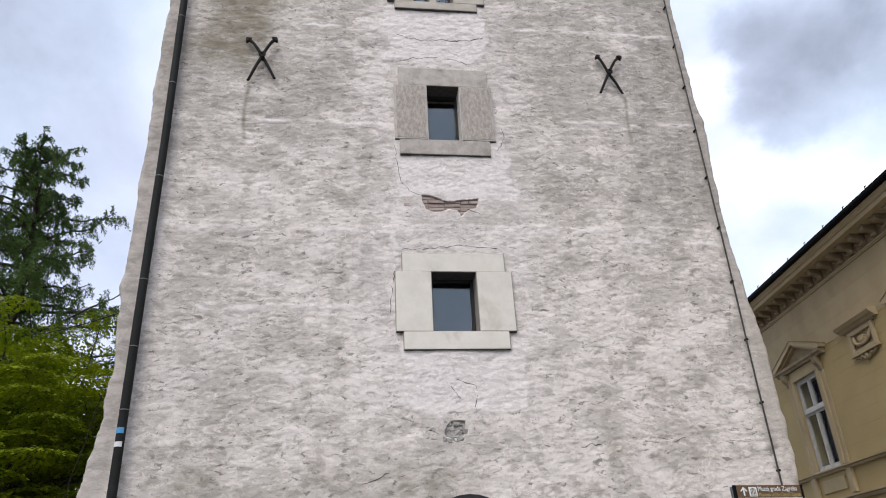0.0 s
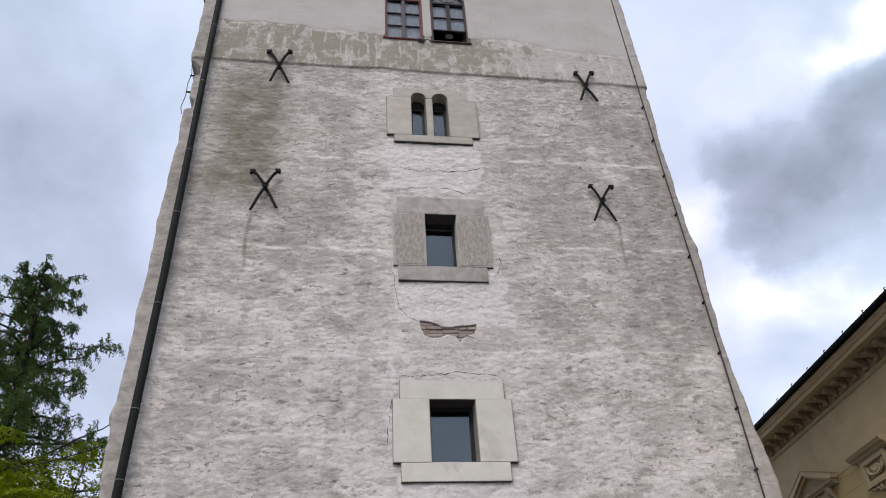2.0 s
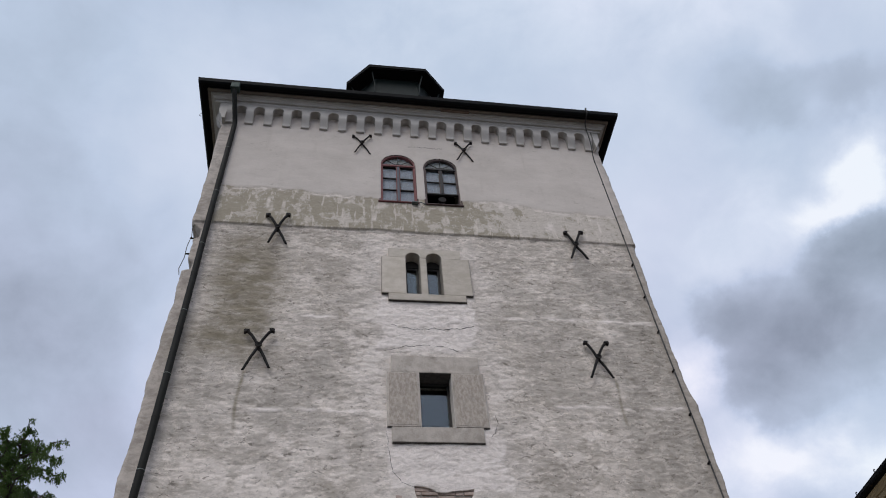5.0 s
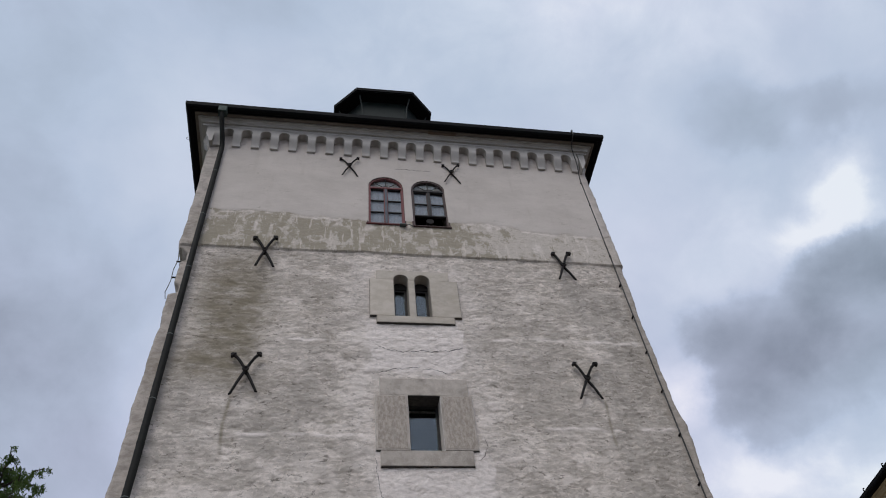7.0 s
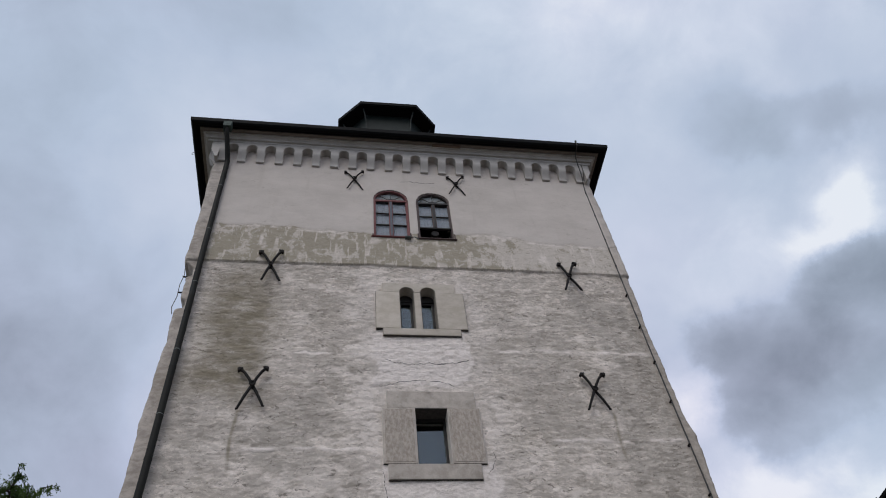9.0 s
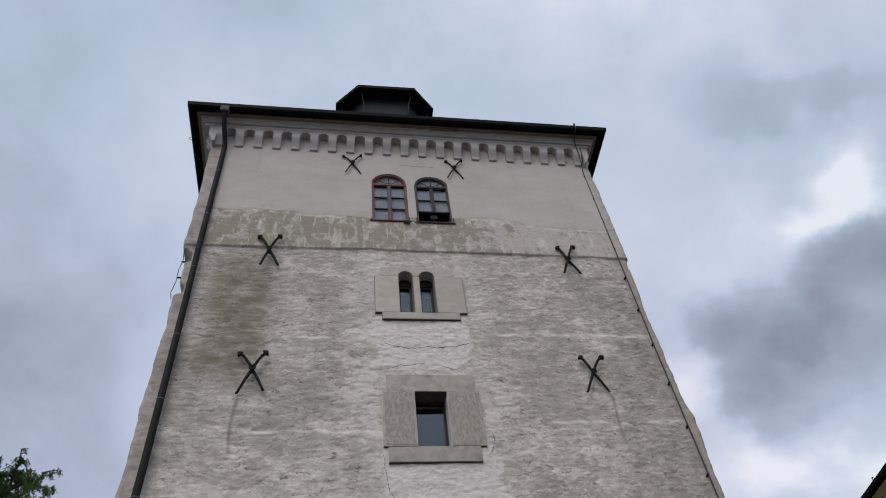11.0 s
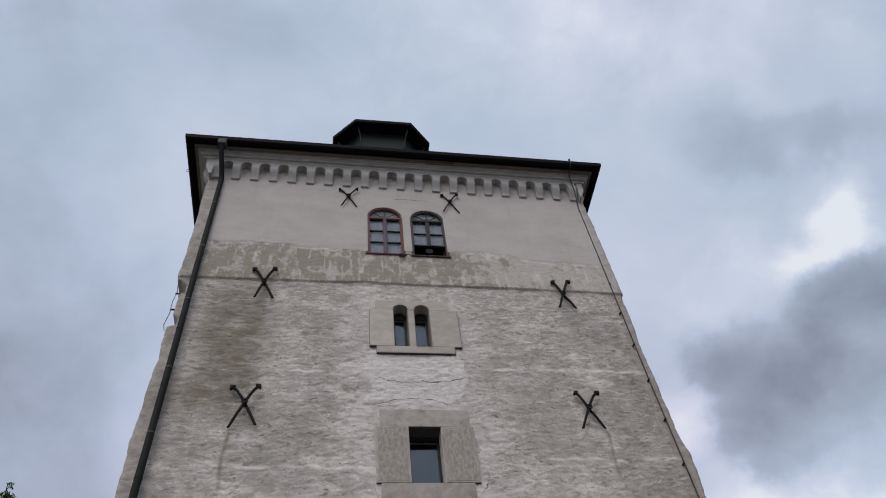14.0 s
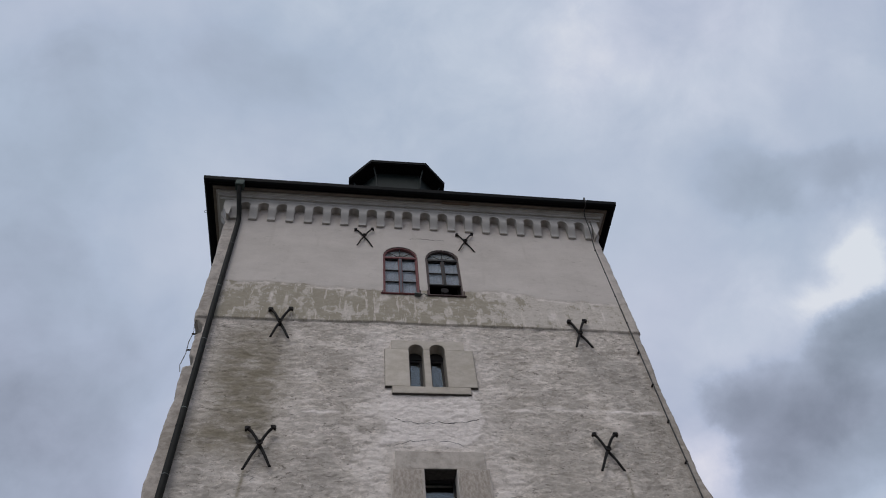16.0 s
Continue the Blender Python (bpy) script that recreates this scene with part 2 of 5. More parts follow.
    bare = n.mix(n.step(n.noise(n.scaled(p, (6, 1, 0.8)), 1.0, 6, 0.7, 0.2), 0.55, 0.585, 0, 0.70), bare, (0.70, 0.66, 0.62))
    bare = n.mix(n.step(small, 0.54, 0.59, 0, 0.5), bare, (0.40, 0.365, 0.30))
    col = n.mix(n.math("MULTIPLY", band, 0.92), col, bare)
    coat = n.mix(n.step(big, 0.3, 0.7), (0.59, 0.555, 0.53), (0.50, 0.47, 0.445))
    coat = n.mix(n.step(n.noise(n.scaled(p, (2, 1, 3.5)), 2.2, 6, 0.7, 0.6), 0.60, 0.72, 0, 0.35), coat, (0.36, 0.33, 0.295))
    coat = n.mix(n.step(n.noise(n.scaled(p, (4, 1, 0.5)), 1.0, 5, 0.6, 0.3), 0.55, 0.75, 0, 0.30), coat, (0.40, 0.37, 0.33))
    coat = n.mix(n.math("MULTIPLY", n.step(scab, 0.60, 0.625), n.step(n.noise(wide, 0.8, 4, 0.6), 0.52, 0.60, 0, 0.6)), coat, (0.37, 0.34, 0.30))
    coat = n.mix(n.step(mid, 0.35, 0.65, 0, 0.25), coat, (0.66, 0.63, 0.60))
    col = n.mix(upper, col, coat)
    strip = attr("strip")
    worn = n.mix(n.step(n.noise(wide, 3.2, 8, 0.72, 0.4), 0.38, 0.62), (0.52, 0.483, 0.45), (0.30, 0.277, 0.255))
    worn = n.mix(n.step(n.noise(p, 11.0, 6, 0.7, 0.4), 0.61, 0.67, 0, 0.45), worn, (0.18, 0.167, 0.15))
    col = n.mix(n.math("MULTIPLY", strip, 0.85), col, worn)
    moss = n.math("MULTIPLY", stain, n.step(n.noise(long, 1.8, 6, 0.7, 0.3), 0.14, 0.62))
    col = n.mix(n.math("MULTIPLY", moss, 0.9), col, (0.20, 0.178, 0.125))
    col = n.mix(n.step(grain, 0.3, 0.8, 0, 0.18), col, (0.30, 0.28, 0.26))
    col = n.mix(1.0, col, (1.045, 0.995, 0.953), "MULTIPLY")
    rough_part = n.math("SUBTRACT", 1.0, n.math("MULTIPLY", n.math("MAXIMUM", upper, n.math("MULTIPLY", smooth, 0.8)), 0.85))
    height = n.math("ADD", n.math("MULTIPLY", mid, 0.7), n.math("ADD", n.math("MULTIPLY", small, 0.7), n.math("MULTIPLY", grain, 0.14)))
    height = n.math("SUBTRACT", n.math("ADD", height, n.math("MULTIPLY", heart, 0.10)), n.math("MULTIPLY", shade_and_pits, 0.40))
    height = n.math("ADD", height, n.math("MULTIPLY", n.math("SUBTRACT", washed, bared), 0.22))
    rel = n.add("ShaderNodeBump", Strength=0.50, Distance=0.030, Height=n.math("MULTIPLY", height, rough_part)).outputs[0]
    b = n.add("ShaderNodeBsdfPrincipled", Base_Color=col, Roughness=0.92, Normal=rel)
    b.inputs["Specular IOR Level"].default_value = 0.15
    n.tree.links.new(b.outputs[0], n.add("ShaderNodeOutputMaterial").inputs[0])
    return m


def make_glass(name, tint=(0.93, 0.96, 0.97), mirror=0.06, rise=4.0, sheen=(0.86, 0.96, 1.0)):
    m = bpy.data.materials.new(name)
    m.use_nodes = True
    n = Nodes(m.node_tree)
    p = n.add("ShaderNodeTexCoord").outputs["Object"]
    rel = n.add("ShaderNodeBump", Strength=0.12, Distance=0.01, Height=n.noise(p, 2.2, 2)).outputs[0]
    clear = n.add("ShaderNodeBsdfTransparent", Color=(*tint, 1))
    gloss = n.add("ShaderNodeBsdfGlossy", Color=(*sheen, 1), Roughness=0.03, Normal=rel)
    facing = n.math("POWER", n.add("ShaderNodeLayerWeight", Blend=0.5).outputs["Facing"], rise)
    both = n.tree.nodes.new("ShaderNodeMixShader")
    n.put(both.inputs[0], n.math("MULTIPLY_ADD", facing, 1.0 - mirror, mirror))
    n.tree.links.new(clear.outputs[0], both.inputs[1])
    n.tree.links.new(gloss.outputs[0], both.inputs[2])
    n.tree.links.new(both.outputs[0], n.add("ShaderNodeOutputMaterial").inputs[0])
    return m


def make_leaf(name, c1, c2, through_light):
    m = bpy.data.materials.new(name)
    m.use_nodes = True
    n = Nodes(m.node_tree)
    r = n.add("ShaderNodeNewGeometry").outputs["Random Per Island"]
    p = n.add("ShaderNodeTexCoord").outputs["Object"]
    fac = n.math("ADD", n.math("MULTIPLY", r, 0.35), n.math("MULTIPLY", n.step(n.noise(p, 1.1, 3), 0.3, 0.7), 0.65))
    col = n.mix(fac, c1, c2)
    b = n.add("ShaderNodeBsdfPrincipled", Base_Color=col, Roughness=0.6)
    b.inputs["Specular IOR Level"].default_value = 0.25
    t = n.add("ShaderNodeBsdfTranslucent", Color=col)
    both = n.tree.nodes.new("ShaderNodeMixShader")
    both.inputs[0].default_value = through_light
    n.tree.links.new(b.outputs[0], both.inputs[1])
    n.tree.links.new(t.outputs[0], both.inputs[2])
    n.tree.links.new(both.outputs[0], n.add("ShaderNodeOutputMaterial").inputs[0])
    return m


PLASTER = make_plaster()
CORNICE = surface("cornice_plaster", (0.45, 0.42, 0.385), (0.55, 0.515, 0.48), 2.0, rough=0.9, bump=0.3, stain=(0.36, 0.325, 0.275), depth=0.006, per_piece=0.06)
PALE_STONE = surface("pale_new_stone", (0.66, 0.60, 0.51), (0.77, 0.705, 0.61), 3.5, rough=0.85, bump=0.18, stain=(0.50, 0.445, 0.36), depth=0.004, per_piece=0.05)
GREY_STONE = surface("grey_sandstone", (0.41, 0.355, 0.305), (0.60, 0.535, 0.475), 6.0, rough=0.9, bump=0.8, stain=(0.27, 0.24, 0.20), fine=38, per_piece=0.16, depth=0.012)
TOOLED_STONE = surface("hammered_grey_sandstone", (0.29, 0.245, 0.205), (0.54, 0.472, 0.41), 13.0, (1.5, 1, 0.8), rough=0.95, bump=1.0, stain=(0.36, 0.32, 0.275), fine=46, depth=0.02)
BEIGE_STONE = surface("beige_sandstone", (0.47, 0.41, 0.335), (0.61, 0.545, 0.475), 4.5, (1, 1, 1.8), rough=0.9, bump=0.6, stain=(0.34, 0.30, 0.25), fine=34, per_piece=0.12)
BRICK = surface("old_brick", (0.36, 0.27, 0.225), (0.48, 0.385, 0.335), 9.0, rough=0.95, bump=0.5, stain=(0.27, 0.215, 0.18), per_piece=0.25)
LIME = surface("pale_lime_joint", (0.50, 0.46, 0.42), (0.66, 0.61, 0.56), 9.0, rough=0.95, bump=0.4)
# for plaster cracks, and for the shadow lines built under window stones
CRACK_AND_SHADOW = surface("dark_crack_and_shadow", (0.05, 0.045, 0.04), (0.10, 0.09, 0.08), 20.0, rough=1.0, bump=0.2)
MORTAR = surface("lime_mortar", (0.24, 0.215, 0.185), (0.34, 0.31, 0.275), 14.0, rough=0.95, bump=0.6)
RUBBLE = surface("rubble_stone", (0.30, 0.28, 0.25), (0.44, 0.41, 0.37), 11.0, rough=0.95, bump=0.6, per_piece=0.25)
IRON = surface("black_wrought_iron", (0.009, 0.008, 0.008), (0.022, 0.019, 0.018), 12.0, rough=0.7, metal=0.1, bump=0.3, stain=(0.035, 0.024, 0.02), spec=0.2)
SHEET = surface("dark_sheet_metal", (0.003, 0.003, 0.0035), (0.007, 0.007, 0.0075), 1.5, rough=0.7, metal=0.0, bump=0.05, spec=0.10)
GREEN_SHEET = surface("dark_green_painted_metal", (0.014, 0.0142, 0.0125), (0.021, 0.0208, 0.0185), 2.0, rough=0.6, metal=0.0, spec=0.10, bump=0.08, stain=(0.025, 0.03, 0.03))
LANTERN_METAL = surface("sooty_green_metal", (0.006, 0.010, 0.009), (0.013, 0.019, 0.017), 2.0, rough=0.6, bump=0.08, spec=0.2)
ZINC = surface("weathered_zinc", (0.09, 0.105, 0.10), (0.17, 0.185, 0.175), 12.0, rough=0.55, metal=0.5, bump=0.2)
OLD_COPPER = surface("tarnished_green_metal", (0.022, 0.034, 0.029), (0.075, 0.10, 0.085), 9.0, rough=0.7, metal=0.1, bump=0.3, stain=(0.03, 0.028, 0.022))
CABLE = surface("dull_wire", (0.05, 0.048, 0.045), (0.10, 0.095, 0.09), 20.0, rough=0.6, metal=0.5, bump=0.1)
SOFFIT_WOOD = surface("old_soffit_board", (0.15, 0.12, 0.095), (0.25, 0.21, 0.175), 4.0, (0.5, 8, 8), rough=0.85, bump=0.25, stain=(0.17, 0.14, 0.11))
BARE_WOOD = surface("rotten_bare_board", (0.13, 0.085, 0.06), (0.22, 0.16, 0.12), 6.0, (0.6, 8, 8), rough=0.9, bump=0.4)
DARK_FRAME = surface("grimy_brown_frame_wood", (0.060, 0.038, 0.036), (0.125, 0.085, 0.080), 9.0, (6, 6, 1), rough=0.8, bump=0.3, stain=(0.20, 0.15, 0.14))
RED_WOOD = surface("faded_red_brown_wood", (0.17, 0.055, 0.053), (0.27, 0.12, 0.118), 9.0, (6, 6, 1), rough=0.7, bump=0.25, stain=(0.085, 0.06, 0.05))
GREY_WOOD = surface("weathered_brown_wood", (0.080, 0.056, 0.052), (0.135, 0.105, 0.098), 9.0, (6, 6, 1), rough=0.75, bump=0.25)
BLUE_GREY = surface("faded_blue_grey_wood", (0.085, 0.090, 0.105), (0.14, 0.145, 0.165), 9.0, (6, 6, 1), rough=0.75, bump=0.2)
DARK_WOOD = surface("dark_stained_sash", (0.016, 0.014, 0.014), (0.032, 0.028, 0.026), 9.0, rough=0.5, bump=0.1)
WHITE_WOOD = surface("worn_white_painted_wood", (0.46, 0.44, 0.40), (0.64, 0.62, 0.57), 7.0, (3, 3, 0.8), rough=0.6, bump=0.12, stain=(0.33, 0.30, 0.26))
FAN_BLIND = surface("beige_blind", (0.26, 0.245, 0.23), (0.34, 0.32, 0.30), 3.0, (6, 1, 1), rough=0.9, bump=0.1)
BLIND = surface("grey_window_blind", (0.25, 0.245, 0.265), (0.37, 0.36, 0.385), 3.0, (6, 1, 1), rough=0.9, bump=0.1)
GAUZE = surface("grey_net_curtain", (0.16, 0.153, 0.148), (0.29, 0.278, 0.268), 5.0, (9, 1, 0.4), rough=0.9, bump=0.2)
# dark colour for added rooms, standing in for their lack of light
ROOM = surface("dark_added_interior", (0.10, 0.095, 0.09), (0.14, 0.13, 0.12), 2.0, rough=0.95, bump=0.1)
GLASS = make_glass("window_glass", mirror=0.075)
THIN_GLASS = make_glass("old_window_glass", mirror=0.012, rise=7.0)
# mirrors less sky, in place of dark buildings the palace panes would reflect
DULL_GLASS = make_glass("low_reflection_window_glass", mirror=0.010, rise=9.0, sheen=(0.80, 0.78, 0.74))
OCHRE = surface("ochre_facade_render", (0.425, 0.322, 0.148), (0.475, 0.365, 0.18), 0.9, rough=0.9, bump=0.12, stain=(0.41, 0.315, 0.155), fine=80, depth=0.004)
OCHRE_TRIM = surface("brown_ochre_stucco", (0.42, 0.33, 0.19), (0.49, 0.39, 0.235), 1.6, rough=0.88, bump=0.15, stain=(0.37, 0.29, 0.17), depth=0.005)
# darker ochre for brackets, recessed panels and some mouldings
OCHRE_DARK = surface("dark_ochre_stucco", (0.25, 0.195, 0.12), (0.36, 0.285, 0.175), 7.0, rough=0.9, bump=0.3, stain=(0.18, 0.14, 0.09))
SLATE = surface("dark_roof_tiles", (0.07, 0.045, 0.035), (0.12, 0.08, 0.06), 4.0, rough=0.8, bump=0.4)
PAVING = surface("grey_stone_paving", (0.075, 0.073, 0.07), (0.12, 0.117, 0.11), 1.2, rough=0.85, bump=0.4, stain=(0.06, 0.058, 0.054))
BARK = surface("dark_bark", (0.035, 0.028, 0.022), (0.075, 0.06, 0.048), 8.0, (3, 3, 0.7), rough=0.95, bump=0.8, depth=0.03)
NEEDLE = make_leaf("larch_needles", (0.036, 0.070, 0.016), (0.092, 0.142, 0.032), 0.32)
LEAF = make_leaf("maple_leaves", (0.072, 0.120, 0.005), (0.330, 0.390, 0.012), 0.34)
SIGN_BROWN = surface("brown_sign_enamel", (0.12, 0.068, 0.032), (0.145, 0.085, 0.042), 4.0, rough=0.4, bump=0.03)
SIGN_WHITE = surface("white_sign_film", (0.78, 0.78, 0.76), (0.82, 0.82, 0.80), 4.0, rough=0.5, bump=0.02)
SIGN_YELLOW = surface("dull_yellow_sign_film", (0.42, 0.33, 0.12), (0.46, 0.36, 0.14), 4.0, rough=0.5, bump=0.02)
STICKER_BLUE = surface("blue_sticker", (0.05, 0.22, 0.42), (0.10, 0.30, 0.50), 25.0, rough=0.5, bump=0.05)
STICKER_WHITE = surface("white_sticker", (0.62, 0.61, 0.58), (0.74, 0.73, 0.70), 25.0, rough=0.6, bump=0.05)


# ---- building helpers ----
def thing(name, label, category, place=(0, 0, 0), group="", kind="", turn=0.0):
    ob = new(name)
    ob.empty_display_size = 0.3
    ob.matrix_basis = pose(*place, 0, 0, turn)
    return tagged(ob, label, category, group, kind)


def mesh_of(name, bm, material, smooth=False):
    me = bpy.data.meshes.new(name)
    bmesh.ops.recalc_face_normals(bm, faces=bm.faces[:])
    bm.to_mesh(me)
    bm.free()
    me.materials.append(material)
    if smooth:
        me.polygons.foreach_set("use_smooth", [True] * len(me.polygons))
    return me


def part(name, bm, material, parent, label="", smooth=False, at=None):
    me = bm if isinstance(bm, bpy.types.Mesh) else mesh_of(name, bm, material, smooth)
    ob = new(name, me)
    ob.parent = parent
    if at is not None:
        ob.matrix_basis = at
    if label:
        ob["label"] = label
    return ob


def holder(name, parent, label="", at=None):
    """An empty that keeps the pieces of one part together."""
    ob = new(name)
    ob.parent = parent
    ob.empty_display_size = 0.2
    if at is not None:
        ob.matrix_basis = at
    if label:
        ob["label"] = label
    return ob


def box(x0, x1, y0, y1, z0, z1, bevel=0.0, bm=None):
    bm = bm or bmesh.new()
    vs = [bm.verts.new((x, y, z)) for x in (x0, x1) for y in (y0, y1) for z in (z0, z1)]
    made = [bm.faces.new([vs[i] for i in f]) for f in ((0, 1, 3, 2), (4, 6, 7, 5), (0, 4, 5, 1), (2, 3, 7, 6), (0, 2, 6, 4), (1, 5, 7, 3))]
    if bevel:
        edges = list({e for f in made for e in f.edges})
        bmesh.ops.bevel(bm, geom=edges, offset=bevel, segments=1, affect="EDGES")
    return bm


def prism(outline, y0, y1, bm=None, axis="y"):
    """An outline in x and z, drawn out along y (or an outline in y and z along x)."""
    bm = bm or bmesh.new()
    put = (lambda a, d, b: (a, d, b)) if axis == "y" else (lambda a, d, b: (d, a, b))
    front = [bm.verts.new(put(a, y0, b)) for a, b in outline]
    back = [bm.verts.new(put(a, y1, b)) for a, b in outline]
    bm.faces.new(front)
    bm.faces.new(back[::-1])
    for i in range(len(outline)):
        j = (i + 1) % len(outline)
        bm.faces.new((front[i], back[i], back[j], front[j]))
    return bm


def tube(points, radii, sides=8, bm=None):
    bm = bm or bmesh.new()
    points = [Vector(p) for p in points]
    if not isinstance(radii, (list, tuple)):
        radii = [radii] * len(points)
    rings, side = [], None
    for i, p in enumerate(points):
        way = (points[min(i + 1, len(points) - 1)] - points[max(i - 1, 0)]).normalized()
        if side is None:
            side = way.orthogonal().normalized()
        side = (side - way * side.dot(way)).normalized()
        other = way.cross(side)
        rings.append([bm.verts.new(p + radii[i] * (math.cos(a) * side + math.sin(a) * other)) for a in [2 * math.pi * k / sides for k in range(sides)]])
    for r0, r1 in zip(rings, rings[1:]):
        for k in range(sides):
            bm.faces.new((r0[k], r0[(k + 1) % sides], r1[(k + 1) % sides], r1[k]))
    bm.faces.new(rings[0][::-1])
    bm.faces.new(rings[-1])
    return bm


def arc(cx, cz, r, a0, a1, steps):
    return [(cx + r * math.cos(radians(a0 + (a1 - a0) * i / steps)), cz + r * math.sin(radians(a0 + (a1 - a0) * i / steps))) for i in range(steps + 1)]


def arch_outline(cx, half, z0, top):
    return [(cx + half, z0), *arc(cx, top - half, half, 0, 180, 16), (cx - half, z0)]


def arch_ring(cx, half, z0, top, width, y0, y1):
    """A frame along the inside of an arched opening."""
    bm = bmesh.new()
    outer = arch_outline(cx, half, z0, top)
    inner = arch_outline(cx, half - width, z0 + width, top - width)
    rows = [[bm.verts.new((x, y, z)) for x, z in line] for line, y in ((outer, y0), (inner, y0), (inner, y1), (outer, y1))]
    k = len(outer)
    for a, b in ((0, 1), (1, 2), (2, 3), (3, 0)):
        for i in range(k):
            j = (i + 1) % k
            bm.faces.new((rows[a][i], rows[a][j], rows[b][j], rows[b][i]))
    return bm


def ring_sweep(profile, x0, x1, y0, y1):
    """A closed profile of (outward, height) carried round a rectangle, with mitred corners."""
    bm = bmesh.new()
    loops = []
    for sx, sy, cx, cy in ((-1, -1, x0, y0), (1, -1, x1, y0), (1, 1, x1, y1), (-1, 1, x0, y1)):
        loops.append([bm.verts.new((cx + sx * o, cy + sy * o, z)) for o, z in profile])
    for i in range(4):
        a, b = loops[i], loops[(i + 1) % 4]
        for k in range(len(profile)):
            m = (k + 1) % len(profile)
            bm.faces.new((a[k], a[m], b[m], b[k]))
    return bm


def perlin(x, y, seed):
    """Gradient noise on arrays, about -0.7 to 0.7."""
    xi, yi = np.floor(x).astype(np.int64), np.floor(y).astype(np.int64)
    xf, yf = x - xi, y - yi
    u, v = xf * xf * xf * (xf * (xf * 6 - 15) + 10), yf * yf * yf * (yf * (yf * 6 - 15) + 10)

    def corner(i, j):
        h = ((xi + i) * 374761393 + (yi + j) * 668265263 + seed * 974634777) & 0x7FFFFFFF
        h = ((h ^ (h >> 13)) * 1274126177) & 0x7FFFFFFF
        a = (h % 4096) / 4096 * 2 * np.pi
        return np.cos(a) * (xf - i) + np.sin(a) * (yf - j)

    return (corner(0, 0) * (1 - u) + corner(1, 0) * u) * (1 - v) + (corner(0, 1) * (1 - u) + corner(1, 1) * u) * v


def fbm(x, y, octaves, seed, gain=0.5):
    total, amp = 0, 1.0
    for k in range(octaves):
        total = total + amp * perlin(x * 2 ** k + 17.3 * k, y * 2 ** k + 9.1 * k, seed + k)
        amp *= gain
    return total


def soft(v, lo, hi):
    t = np.clip((v - lo) / (hi - lo), 0, 1)
    return t * t * (3 - 2 * t)


def inside(outline, x, z):
    hit = np.zeros(x.shape, bool)
    for (xa, za), (xb, zb) in zip(outline, outline[1:] + outline[:1]):
        if za != zb:
            hit ^= ((za > z) != (zb > z)) & (x < (xb - xa) * (z - za) / (zb - za) + xa)
    return hit


# ---- ground ----
bm = bmesh.new()
bmesh.ops.create_grid(bm, x_segments=40, y_segments=40, size=2500)
ground = new("ground", mesh_of("ground", bm, PAVING))
tagged(ground, "grey stone paving reaching to the horizon", "ground", kind="structure")

# ---- tower ----
XL, XR, DEPTH, TOP = -3.20, 6.33, 9.5, 18.2
tower = thing("stone_tower", "old square stone tower with worn white limewashed plaster", "tower", (1.56, 4.75, 0))
tower.matrix_basis = Matrix.Identity(4)

BRICK_PATCH = [(1.17, 7.60), (1.30, 7.595), (1.42, 7.56), (1.52, 7.50), (1.66, 7.485), (1.80, 7.52), (2.00, 7.535), (2.10, 7.565), (2.085, 7.47), (2.04, 7.37),
               (1.95, 7.35), (1.86, 7.29), (1.80, 7.22), (1.74, 7.33), (1.60, 7.35), (1.50, 7.30), (1.36, 7.29), (1.24, 7.34), (1.19, 7.46)]
STONE_PATCH = [(1.36, 3.80), (1.40, 3.89), (1.46, 3.95), (1.56, 3.965), (1.66, 3.95), (1.65, 3.84), (1.62, 3.74), (1.54, 3.71), (1.45, 3.72), (1.38, 3.74)]
SMALL_PATCH = [(1.14, 3.845), (1.20, 3.86), (1.22, 3.83), (1.16, 3.81)]


